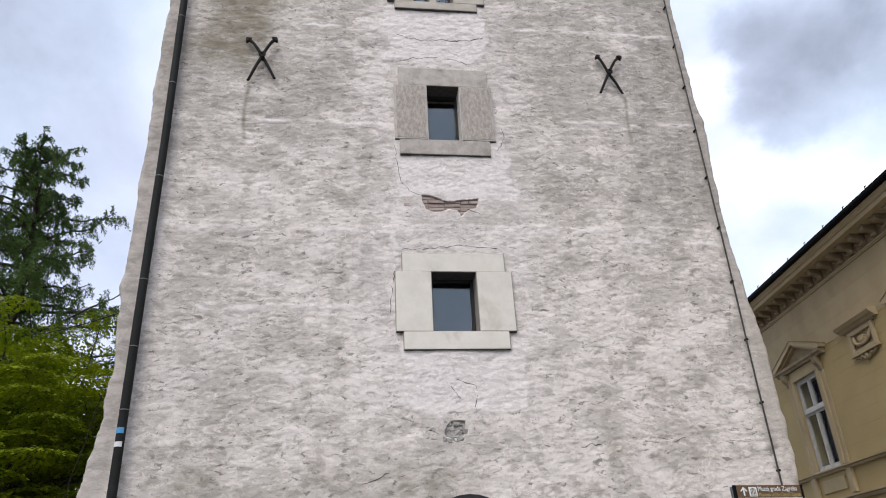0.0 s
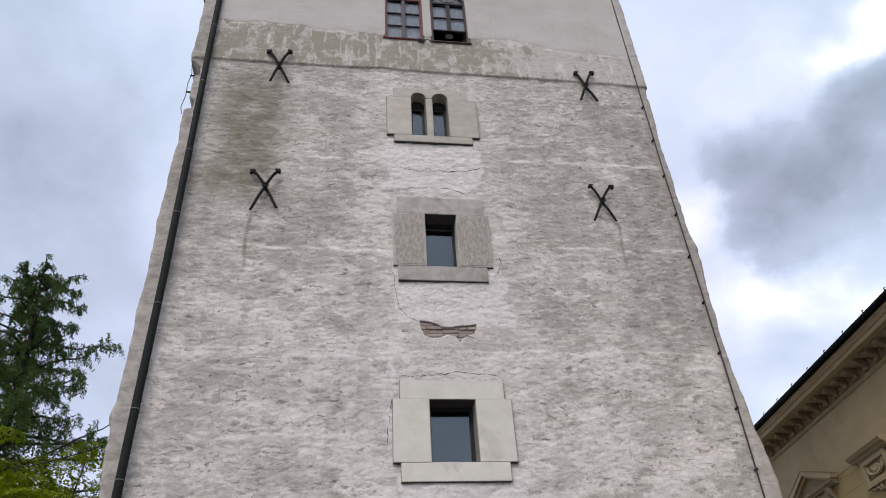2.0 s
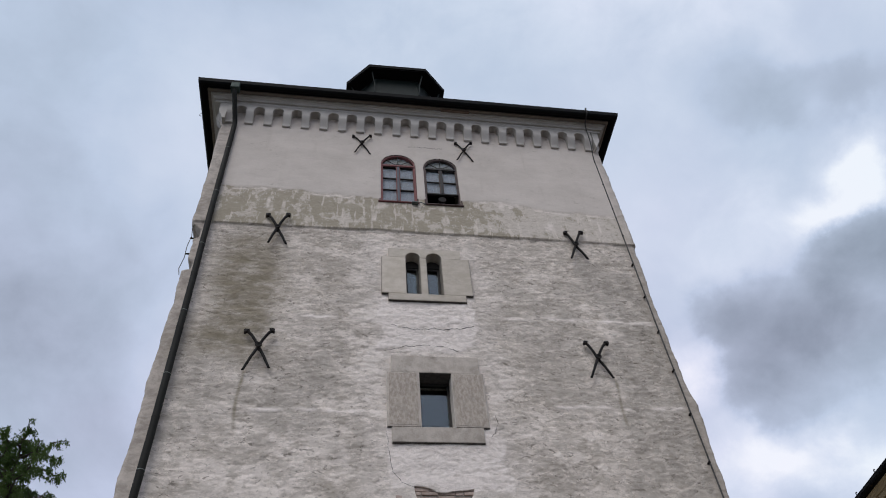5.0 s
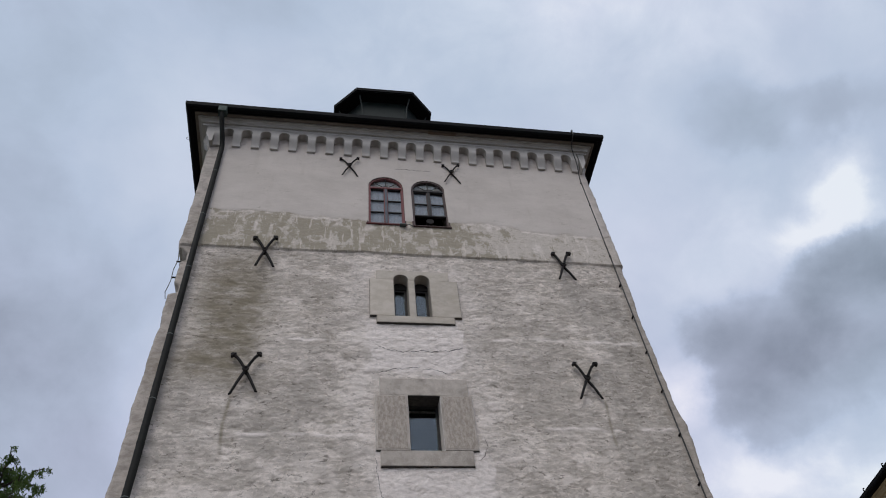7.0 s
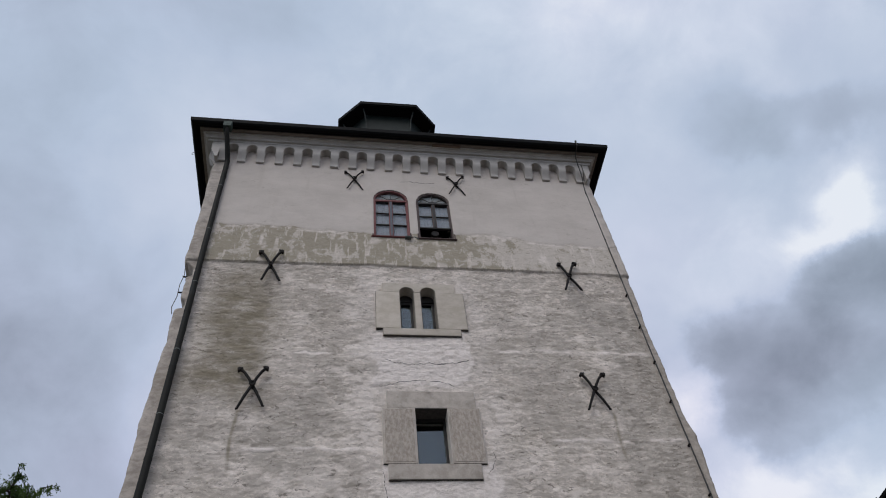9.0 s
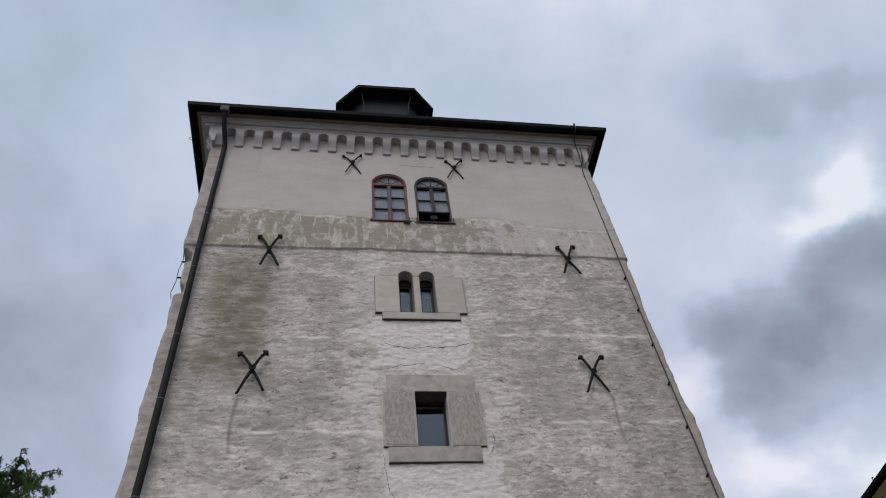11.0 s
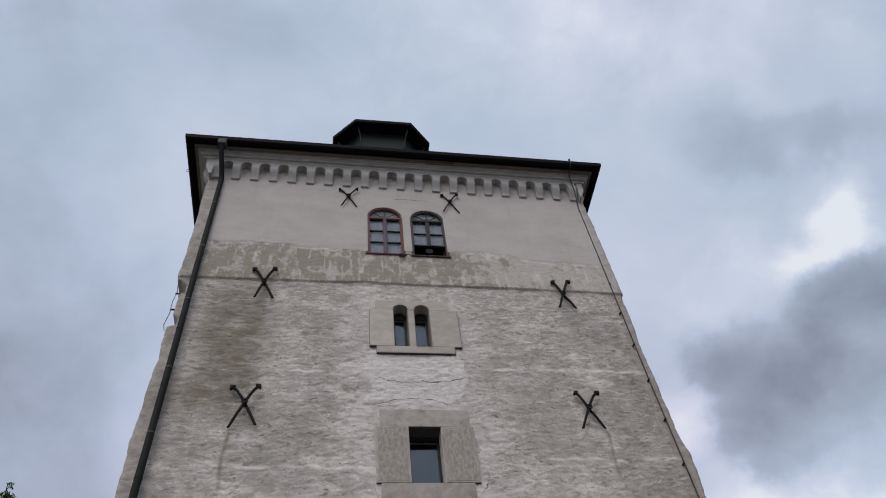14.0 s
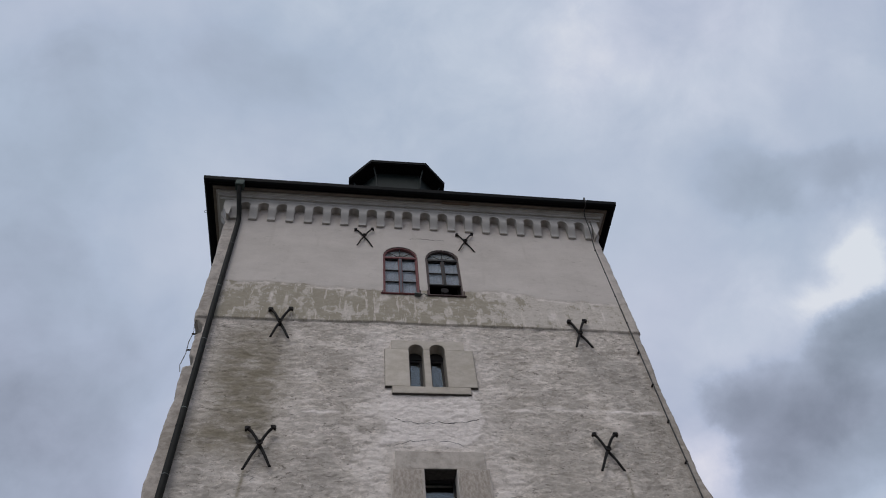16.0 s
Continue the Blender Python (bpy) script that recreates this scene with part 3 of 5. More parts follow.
def front_wall():
    """The plastered front: lumpy rubble under thin plaster, openings cut through, uneven corners."""
    cell = 0.019
    xs, zs = np.arange(XL, XR + cell / 2, cell), np.arange(0, TOP + cell / 2, cell)
    X, Z = np.meshgrid(xs, zs)
    CX, CZ = (X[:-1, :-1] + X[1:, 1:]) / 2, (Z[:-1, :-1] + Z[1:, 1:]) / 2
    hole = np.zeros(CX.shape, bool)
    wob_x, wob_z = CX + 0.02 * fbm(CX * 9, CZ * 9, 2, 41), CZ + 0.02 * fbm(CX * 9, CZ * 9, 2, 43)
    for outline in (BRICK_PATCH, STONE_PATCH, SMALL_PATCH):
        hole |= inside(outline, wob_x, wob_z)
    for x0, x1, z0, z1 in ((1.22, 2.03, 5.24, 6.28), (1.28, 1.965, 8.65, 9.88), (1.12, 1.98, 11.78, 13.10)):
        hole |= (CX > x0) & (CX < x1) & (CZ > z0) & (CZ < z1)
    for cx, half, z0, top in ((1.070, 0.415, 14.74, 16.61), (2.098, 0.41, 14.73, 16.56), (1.65, 0.66, -1.0, 2.96)):
        hole |= inside(arch_outline(cx, half, z0, top), CX, CZ)
    # relief
    ledge = np.interp(X, (-3, 0, 0.6, 1.2, 4.0, 6.0), (13.675, 13.69, 13.71, 13.685, 13.68, 13.635)) + 0.015 * fbm(X * 0.8, Z * 0 + 3, 3, 5)
    coat = np.interp(X, (-2.9, -1.2, -0.6, 0.6, 2.5, 3.2, 3.9, 4.5, 6.0), (14.97, 14.97, 14.87, 14.82, 14.90, 14.95, 14.87, 14.70, 14.65))
    coat = coat + 0.07 * fbm(X * 1.6, Z * 0.9, 4, 7) + 0.05 * fbm(X * 5, Z * 5, 2, 71)
    over_ledge, over_coat = soft(Z, ledge, ledge + 0.02), soft(Z, coat - 0.015, coat + 0.015)
    edge_l, edge_r = X - XL, XR - X
    smooth = np.maximum(1 - soft(edge_l, 0.22, 0.30), 0.8 * (1 - soft(edge_r, 0.12, 0.34))) * (1 - 0.5 * soft(-Z, -4.2, -3.4))
    wx, wz = X + 0.10 * fbm(X * 2, Z * 3, 2, 91), Z + 0.06 * fbm(X * 2.2, Z * 2, 2, 92)
    lumps = fbm(wx * 2.6, wz * 4.2, 4, 11, 0.5)
    ridges = 0.5 - np.abs(fbm(wx * 2.4, wz * 4.6, 3, 23))
    cuts = soft(-np.abs(fbm(wx * 1.9, wz * 4.4, 3, 29)), -0.05, 0.0) * soft(fbm(X * 1.6, Z * 2.1, 3, 31), 0.0, 0.25)
    rough = (1 - 0.80 * over_ledge) * (1 - 0.55 * over_coat) * (1 - 0.45 * smooth)
    out = rough * ((0.006 + 0.007 * soft(Z, 6, 9)) * lumps + (0.004 + 0.004 * soft(Z, 6, 9)) * ridges - 0.012 * cuts + 0.020 * fbm(X * 0.9, Z * 1.1, 2, 33) + 0.005 * fbm(X * 11, Z * 15, 2, 57) - 0.006 * soft(fbm(X * 5.5, Z * 13, 3, 58), 0.15, 0.32))
    # small broken ledges where the wash has flaked in layers
    flakes = fbm(wx * 3.4, wz * 6.6, 4, 131, 0.58)
    for level in (-0.22, -0.06, 0.10, 0.26):
        out += 0.0016 * rough * (soft(flakes, level - 0.02, level + 0.02) - 0.5)
    out += 0.042 * over_ledge + 0.014 * over_coat
    for level, slip, size in ((7.06, 0.10, 0.012), (9.02, 0.16, 0.008), (11.22, 0.08, 0.010)):
        out += size * (1 - soft(Z, level + slip * fbm(X * 0.7, Z * 0, 3, 61) - 0.02, level + slip * fbm(X * 0.7, Z * 0, 3, 61) + 0.02)) * soft(level - Z, -0.1, 0.0) * (1 - soft(level - Z, 0.15, 0.8))
    for x0, x1, z0, z1 in ((1.12, 2.15, 7.22, 7.64), (1.10, 1.72, 3.66, 4.02)):
        near = soft(np.minimum(np.minimum(X - x0, x1 - X), np.minimum(Z - z0, z1 - Z)), -0.22, 0.0)
        out = out * (1 - 0.75 * near) + 0.012 * near
    # thicker repairs round the windows
    fresh = np.zeros(X.shape)
    n1 = 0.18 * fbm(X * 1.9, Z * 1.9, 5, 77)
    for x0, x1, z0, z1 in ((0.80, 2.68, 7.52, 8.75), (0.62, 2.50, 10.35, 11.75), (0.72, 2.62, 4.10, 5.15), (0.62, 0.80, 5.2, 6.9)):
        fresh = np.maximum(fresh, soft(np.minimum(np.minimum(X - x0, x1 - X), np.minimum(Z - z0, z1 - Z)) + n1, -0.03, 0.05))
    for level, x0, x1 in ((6.93, XL, 3.6), (6.98, 2.2, 4.4), (6.78, 4.2, XR), (9.15, 3.0, XR), (11.25, 2.8, XR), (8.97, -1.8, 0.7), (5.64, -2.6, 0.6), (11.1, -1.0, 0.9)):
        mid = level + 0.05 * fbm(X * 0.8, Z * 0 + level, 3, 63)
        fresh = np.maximum(fresh, 1.0 * np.exp(-((Z - mid) / 0.045) ** 2) * soft(np.minimum(X - x0, x1 - X), 0, 0.4) * soft(fbm(X * 1.6, Z * 3, 3, 65), -0.25, 0.15))
    fresh = np.maximum(fresh, 0.33 * soft(np.minimum(np.minimum(X - 0.1, 3.1 - X), np.minimum(Z - 4.0, 13.5 - Z)) + 2.2 * n1, -0.1, 0.5))
    out += 0.008 * fresh
    stain = np.exp(-(((X + 1.95) / 0.72) ** 2 + ((Z - 11.9) / 1.75) ** 2) ** 2) + 0.6 * np.exp(-((X + 2.2) / 0.8) ** 2 - ((Z - 10.45) / 0.35) ** 2)
    stain += 0.55 * np.exp(-((X - 0.7) / 0.9) ** 2 - ((Z - 3.2) / 0.35) ** 2) + 0.45 * np.exp(-((X + 1.6) / 0.9) ** 2 - ((Z - 3.1) / 0.4) ** 2)
    stain = np.clip(stain + 0.25 * fbm(X * 1.2, Z * 1.5, 3, 15), 0, 1) * (stain > 0.02)
    stain += 0.9 * np.exp(-((X + 1.70 + 0.02 * np.sin(Z * 5)) / 0.035) ** 2) * soft(Z, 8.3, 8.9) * (1 - soft(Z, 9.7, 9.85))
    stain += 0.8 * np.exp(-((X - 4.93 - 0.02 * np.sin(Z * 4)) / 0.03) ** 2) * soft(Z, 8.6, 9.0) * (1 - soft(Z, 9.7, 9.85))
    patchy = 0.9 * fbm(X * 0.9, Z * 0.8, 4, 141)
    grey = soft(np.minimum(X - 4.75, np.minimum(Z - 7.3, 13.2 - Z)) + patchy, -0.1, 0.5)
    grey = np.maximum(grey, 0.75 * soft(np.minimum(np.minimum(X + 2.9, -0.1 - X), np.minimum(Z - 8.3, 10.2 - Z)) + patchy, -0.1, 0.6))
    grey = np.maximum(grey, 0.6 * soft(np.minimum(np.minimum(X - 2.9, 4.9 - X), np.minimum(Z - 9.0, 12.5 - Z)) + patchy, 0.1, 0.7))
    grey *= (1 - over_ledge) * (1 - 0.8 * fresh)
    stain += 0.20 * soft(X, 4.9, 6.2) * soft(Z, 5.5, 8.0) * (1 - soft(Z, 11.0, 13.0)) * soft(fbm(X * 0.9, Z * 0.7, 3, 19), -0.1, 0.35)
    # uneven corners
    left = 0.05 * fbm(Z * 1.1, Z * 0, 3, 3) + 0.06 * np.exp(-((Z - 5.98) / 0.16) ** 2) - 0.08 * soft(Z, 4.45, 4.9) * (1 - soft(Z, 4.9, 5.5))
    left += 0.20 * (1 - soft(Z, 2.6, 4.2)) + 0.028 * fbm(Z * 5, Z * 0, 2, 8) * (1 - 0.6 * soft(Z, 4.5, 5.5)) + 0.007 * fbm(Z * 14, Z * 0, 2, 18)
    left -= 0.11 * soft(Z, 12.20, 12.26) * (1 - soft(Z, 12.40, 12.62)) + 0.04 * soft(Z, 12.2, 12.3) * (1 - soft(Z, 13.1, 13.2)) + 0.12 * soft(Z, 13.16, 13.24) * (1 - soft(Z, 13.42, 13.62))
    left += 0.07 * soft(Z, 13.60, 13.64) + 0.03 * soft(Z, 15.5, 17.0)
    right = 0.04 + 0.04 * fbm(Z * 0.9, Z * 0 + 5, 3, 4) + 0.09 * (1 - soft(Z, 4.9, 6.0)) + 0.02 * fbm(Z * 4, Z * 0, 2, 9)
    right -= 0.06 * soft(Z, 6.0, 6.8) * (1 - soft(Z, 8.0, 9.0)) + 0.05 * soft(Z, 9.3, 9.6) * (1 - soft(Z, 12.0, 13.6)) - 0.03 * soft(Z, 13.62, 13.66)
    PX = X - left * (1 - soft(edge_l, 0.0, 0.5)) + right * (1 - soft(edge_r, 0.0, 0.5))
    round_off = 0.07 * (1 - np.sqrt(np.clip(1 - np.clip(1 - np.minimum(edge_l, edge_r) / 0.07, 0, 1) ** 2, 0, 1)))
    PY = -out + round_off
    upper = over_coat
    band = over_ledge * (1 - over_coat)
    rim = np.exp(-((coat - Z - 0.05) / 0.05) ** 2) * soft(fbm(X * 2.1, Z * 2, 3, 83), -0.15, 0.2)
    runny = soft(fbm(X * 2.6, Z * 0.5, 3, 85), 0.22, 0.34) * soft(fbm(X * 1.2, Z * 1.5, 2, 87), -0.1, 0.2)
    band *= 1 - 0.75 * np.maximum(rim, 0.8 * runny)
    fresh = np.maximum(fresh, over_ledge * np.maximum(rim, runny))
    # vertices and faces
    rows, cols = X.shape
    ids = np.arange(rows * cols).reshape(rows, cols)
    keep = ~hole
    quads = np.stack([ids[:-1, :-1], ids[:-1, 1:], ids[1:, 1:], ids[1:, :-1]], -1)[keep]
    verts = np.stack([PX, PY, Z], -1).reshape(-1, 3)
    # edges that bound the plaster are drawn back into the wall's thickness
    pad = np.pad(keep, 1)
    rims = []
    for a, b, one, two in (((0, 0), (0, 1), pad[1:-1, 1:-1] & ~pad[:-2, 1:-1], 0), ((1, 1), (1, 0), pad[1:-1, 1:-1] & ~pad[2:, 1:-1], 0),
                           ((1, 0), (0, 0), pad[1:-1, 1:-1] & ~pad[1:-1, :-2], 0), ((0, 1), (1, 1), pad[1:-1, 1:-1] & ~pad[1:-1, 2:], 0)):
        r, c = np.nonzero(one)
        rims.append(np.stack([ids[r + a[0], c + a[1]], ids[r + b[0], c + b[1]]], -1))
    rims = np.concatenate(rims)
    used = np.unique(rims)
    back = np.full(rows * cols, -1)
    back[used] = rows * cols + np.arange(len(used))
    for outline in (BRICK_PATCH, STONE_PATCH, SMALL_PATCH):
        ring = []
        for (xa, za), (xb, zb) in zip(outline, outline[1:] + outline[:1]):
            for f in np.linspace(0, 1, 9)[:-1]:
                ring.append((xa + (xb - xa) * f, za + (zb - za) * f))
        ring = np.array(ring) + 0.007 * np.stack([fbm(np.array(ring)[:, 0] * 30, np.array(ring)[:, 1] * 30, 2, 97), fbm(np.array(ring)[:, 0] * 30, np.array(ring)[:, 1] * 30, 2, 98)], -1)
        lo_, hi_ = ring.min(0) - 0.06, ring.max(0) + 0.06
        close = used[(verts[used, 0] > lo_[0]) & (verts[used, 0] < hi_[0]) & (verts[used, 2] > lo_[1]) & (verts[used, 2] < hi_[1])]
        gap = ((verts[close][:, None, [0, 2]] - ring[None]) ** 2).sum(-1)
        verts[close[:, None], [0, 2]] = ring[gap.argmin(1)]
    behind = verts[used].copy()
    behind[:, 1] = 0.55
    skirt = np.stack([rims[:, 1], rims[:, 0], back[rims[:, 0]], back[rims[:, 1]]], -1)
    verts, quads = np.concatenate([verts, behind]), np.concatenate([quads, skirt])
    me = bpy.data.meshes.new("front_wall")
    me.vertices.add(len(verts))
    me.vertices.foreach_set("co", verts.astype(np.float32).ravel())
    me.loops.add(quads.size)
    me.loops.foreach_set("vertex_index", quads.astype(np.int32).ravel())
    me.polygons.add(len(quads))
    me.polygons.foreach_set("loop_start", np.arange(0, quads.size, 4, dtype=np.int32))
    me.polygons.foreach_set("use_smooth", np.concatenate([np.ones(len(quads) - len(skirt), bool), np.zeros(len(skirt), bool)]))
    for key, field in (("fresh", fresh), ("band", band), ("upper", upper), ("stain", np.clip(stain, 0, 1)), ("smooth", smooth), ("grey", grey), ("height_dim", soft(Z, 5.5, 11.0)), ("strip", np.maximum((1 - soft(edge_l, 0.20, 0.30)) * np.maximum(0.95 * soft(Z, 2.0, 4.0), soft(Z, 13.6, 13.7)), 0.6 * (1 - soft(edge_r, 0.12, 0.20)) * soft(Z, 4.5, 7.0)))):
        a = me.attributes.new(key, "FLOAT", "POINT")
        flat = field.ravel()
        a.data.foreach_set("value", np.concatenate([flat, flat[used]]).astype(np.float32))
    me.update(calc_edges=True)
    me.validate()
    me.materials.append(PLASTER)
    part("front_wall", me, PLASTER, tower, "lumpy worn white limewash over grey plaster, stained")
    return lambda x, z: float(PY[min(int(round(z / cell)), rows - 1), min(int(round((x - XL) / cell)), cols - 1)])


face_at = front_wall()
part("side_wall", box(XL + 0.10, XL + 0.9, 0.56, DEPTH, 0, TOP), PLASTER, tower)
part("side_wall", box(XR - 0.9, XR - 0.10, 0.56, DEPTH, 0, TOP), PLASTER, tower)
part("back_wall", box(XL + 0.91, XR - 0.91, DEPTH - 0.8, DEPTH - 0.02, 0, TOP), PLASTER, tower)
# added inner floors and wall, coloured dark so the windows show unlit rooms
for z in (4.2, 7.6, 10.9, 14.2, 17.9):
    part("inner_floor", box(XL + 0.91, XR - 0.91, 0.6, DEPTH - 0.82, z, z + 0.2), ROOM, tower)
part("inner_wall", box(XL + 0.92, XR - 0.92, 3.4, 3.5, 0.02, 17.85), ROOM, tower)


# exposed bricks and rubble where the plaster has fallen
def brickwork():
    spot = holder("exposed_brickwork", tower, "bare reddish-brown bricks where plaster has fallen off")
    part("mortar", box(1.05, 2.2, 0.030, 0.2, 7.18, 7.68), MORTAR, spot)
    shapes = [mesh_of("brick", box(-w / 2, w / 2, -0.055, 0.05, -0.028, 0.028, 0.006), BRICK) for w in (0.25, 0.24, 0.12)]
    rng = random.Random(4)
    for row in range(7):
        x = 1.02 - 0.13 * (row % 2)
        while x < 2.2:
            k = rng.choice((0, 0, 1, 2))
            w = (0.25, 0.24, 0.12)[k]
            part("brick", shapes[k], BRICK, spot, at=pose(x + w / 2, 0.068 + rng.uniform(-0.016, 0.012), 7.22 + row * 0.068, rng.uniform(-3, 3), rng.uniform(-1.5, 1.5), rng.uniform(-3, 3)))
            x += w + 0.014


def rubble():
    spot = holder("exposed_rubble", tower, "bare grey stones where plaster has fallen off")
    part("mortar", box(1.05, 1.75, 0.016, 0.2, 3.66, 4.02), MORTAR, spot)
    rng = random.Random(9)
    for k in range(34):
        x, z, w, h = 1.37 + 0.055 * (k % 6) + rng.uniform(-0.015, 0.015), 3.70 + 0.05 * (k // 6) + rng.uniform(-0.012, 0.012), rng.uniform(0.05, 0.10), rng.uniform(0.035, 0.07)
        if k >= 32:
            x, z = 1.16 + 0.05 * (k - 32), 3.835
        bm = box(-w / 2, w / 2, -0.05, 0.05, -h / 2, h / 2, 0.010)
        for v in bm.verts:
            v.co += Vector((rng.uniform(-1, 1), rng.uniform(-1, 1), rng.uniform(-1, 1))) * 0.009
        part("stone", bm, RUBBLE, spot, at=pose(x, 0.040 + rng.uniform(-0.012, 0.015), z, rng.uniform(-12, 12), rng.uniform(-30, 30), rng.uniform(-15, 15)))


brickwork()
rubble()


# ---- tower windows ----
SET = Matrix.Translation((0, 0, 0.0088)) @ Matrix.Diagonal((0.9945, 1, 0.9945, 1))


def stone(name, x0, x1, z0, z1, material, parent, front=-0.055, label=""):
    # backing rim: pale lime joint round grey stone, painted shadow gap round the others
    part("joint_backing", box(x0 - 0.009, x1 + 0.009, front + 0.014, 0.39, z0 - 0.008, z1 + 0.008), LIME if material is GREY_STONE else MORTAR, parent)
    # a thin dark slab stands in for the shadow line below the stone
    if name != "mullion":
        part("under_shadow", box(x0 + 0.002, x1 + 0.004, front + 0.010, 0.38, z0 - 0.010, z0 - 0.0005), CRACK_AND_SHADOW, parent)
    return part(name, box(x0, x1, front, 0.40, z0, z1, 0.005), material, parent, label)


def square_window(label, frame_box, opening, lintel, sill, material, head_label=""):
    """A small deep window in a surround of four big stones."""
    fx0, fx1, fz0, fz1 = frame_box
    ox0, ox1, oz0, oz1 = opening
    w = holder("window", tower, label, SET)
    stone("lintel", lintel[0], lintel[1], fz1 + 0.004, lintel[2], material, w, -0.052)
    for x0, x1 in ((fx0, ox0), (ox1, fx1)):
        stone("jamb", x0, x1, fz0, fz1, material, w, -0.060)
        if material is GREY_STONE:
            part("hammered_face", box(x0 + 0.035, x1 - 0.035, -0.066, -0.0605, fz0 + 0.03, fz1 - 0.03, 0.002), TOOLED_STONE, w, "rough hammered stone face")
    stone("sill", sill[0], sill[1], sill[2], fz0 - 0.004, material, w, -0.056)
    glazing(w, ox0, ox1, oz0, oz1, 0.24)
    return w


def glazing(w, x0, x1, z0, z1, y):
    s = 0.055
    bm = bmesh.new()
    for a, b, c, d in ((x0, x0 + s, z0, z1), (x1 - s, x1, z0, z1), (x0 + s, x1 - s, z0, z0 + s), (x0 + s, x1 - s, z1 - s, z1)):
        box(a + 0.001, b - 0.001, y, y + 0.06, c + 0.001, d - 0.001, bm=bm)
    part("sash", bm, DARK_WOOD, w, "dark window sash")
    pane = part("pane", box(x0 + s * 0.8, x1 - s * 0.8, y + 0.025, y + 0.035, z0 + s * 0.8, z1 - s * 0.8), GLASS, w, "sky-reflecting glass pane")
    pane.visible_shadow = False


square_window("small square window in a pale new stone surround", (0.73, 2.525, 5.285, 6.25), (1.272, 1.980, 5.285, 6.25), (0.838, 2.43, 6.56), (0.84, 2.41, 5.008), PALE_STONE)
square_window("small square window in a weathered grey sandstone surround", (0.77, 2.482, 8.70, 9.845), (1.331, 1.917, 8.70, 9.845), (0.85, 2.43, 10.225), (0.85, 2.378, 8.405), GREY_STONE)


def twin_window():
    w = holder("window", tower, "twin narrow round-arched window in a beige stone surround", SET)
    spring, top = 12.905, 13.075
    stone("jamb", 0.685, 1.168, 11.83, 12.90, BEIGE_STONE, w, -0.058)
    stone("jamb", 1.926, 2.505, 11.83, 12.90, BEIGE_STONE, w, -0.058)
    stone("sill", 0.82, 2.355, 11.645, 11.826, BEIGE_STONE, w, -0.060)
    stone("mullion", 1.477, 1.603, 11.83, 12.90, BEIGE_STONE, w, -0.050)
    head = [(0.815, 12.903), (0.815, 13.165), (2.335, 13.165), (2.335, 12.903), *arc(1.7645, 12.903, 0.1615, 0, 180, 12), *arc(1.3225, 12.903, 0.1545, 0, 180, 12)]
    part("arched_lintel", prism(head, -0.055, 0.40), BEIGE_STONE, w)
    for x0, x1 in ((1.168, 1.477), (1.603, 1.926)):
        glazing(w, x0 + 0.005, x1 - 0.005, 11.835, 12.86, 0.22)
        part("head_board", box(x0 + 0.002, x1 - 0.002, 0.20, 0.28, 12.862, 13.08), DARK_WOOD, w)


twin_window()


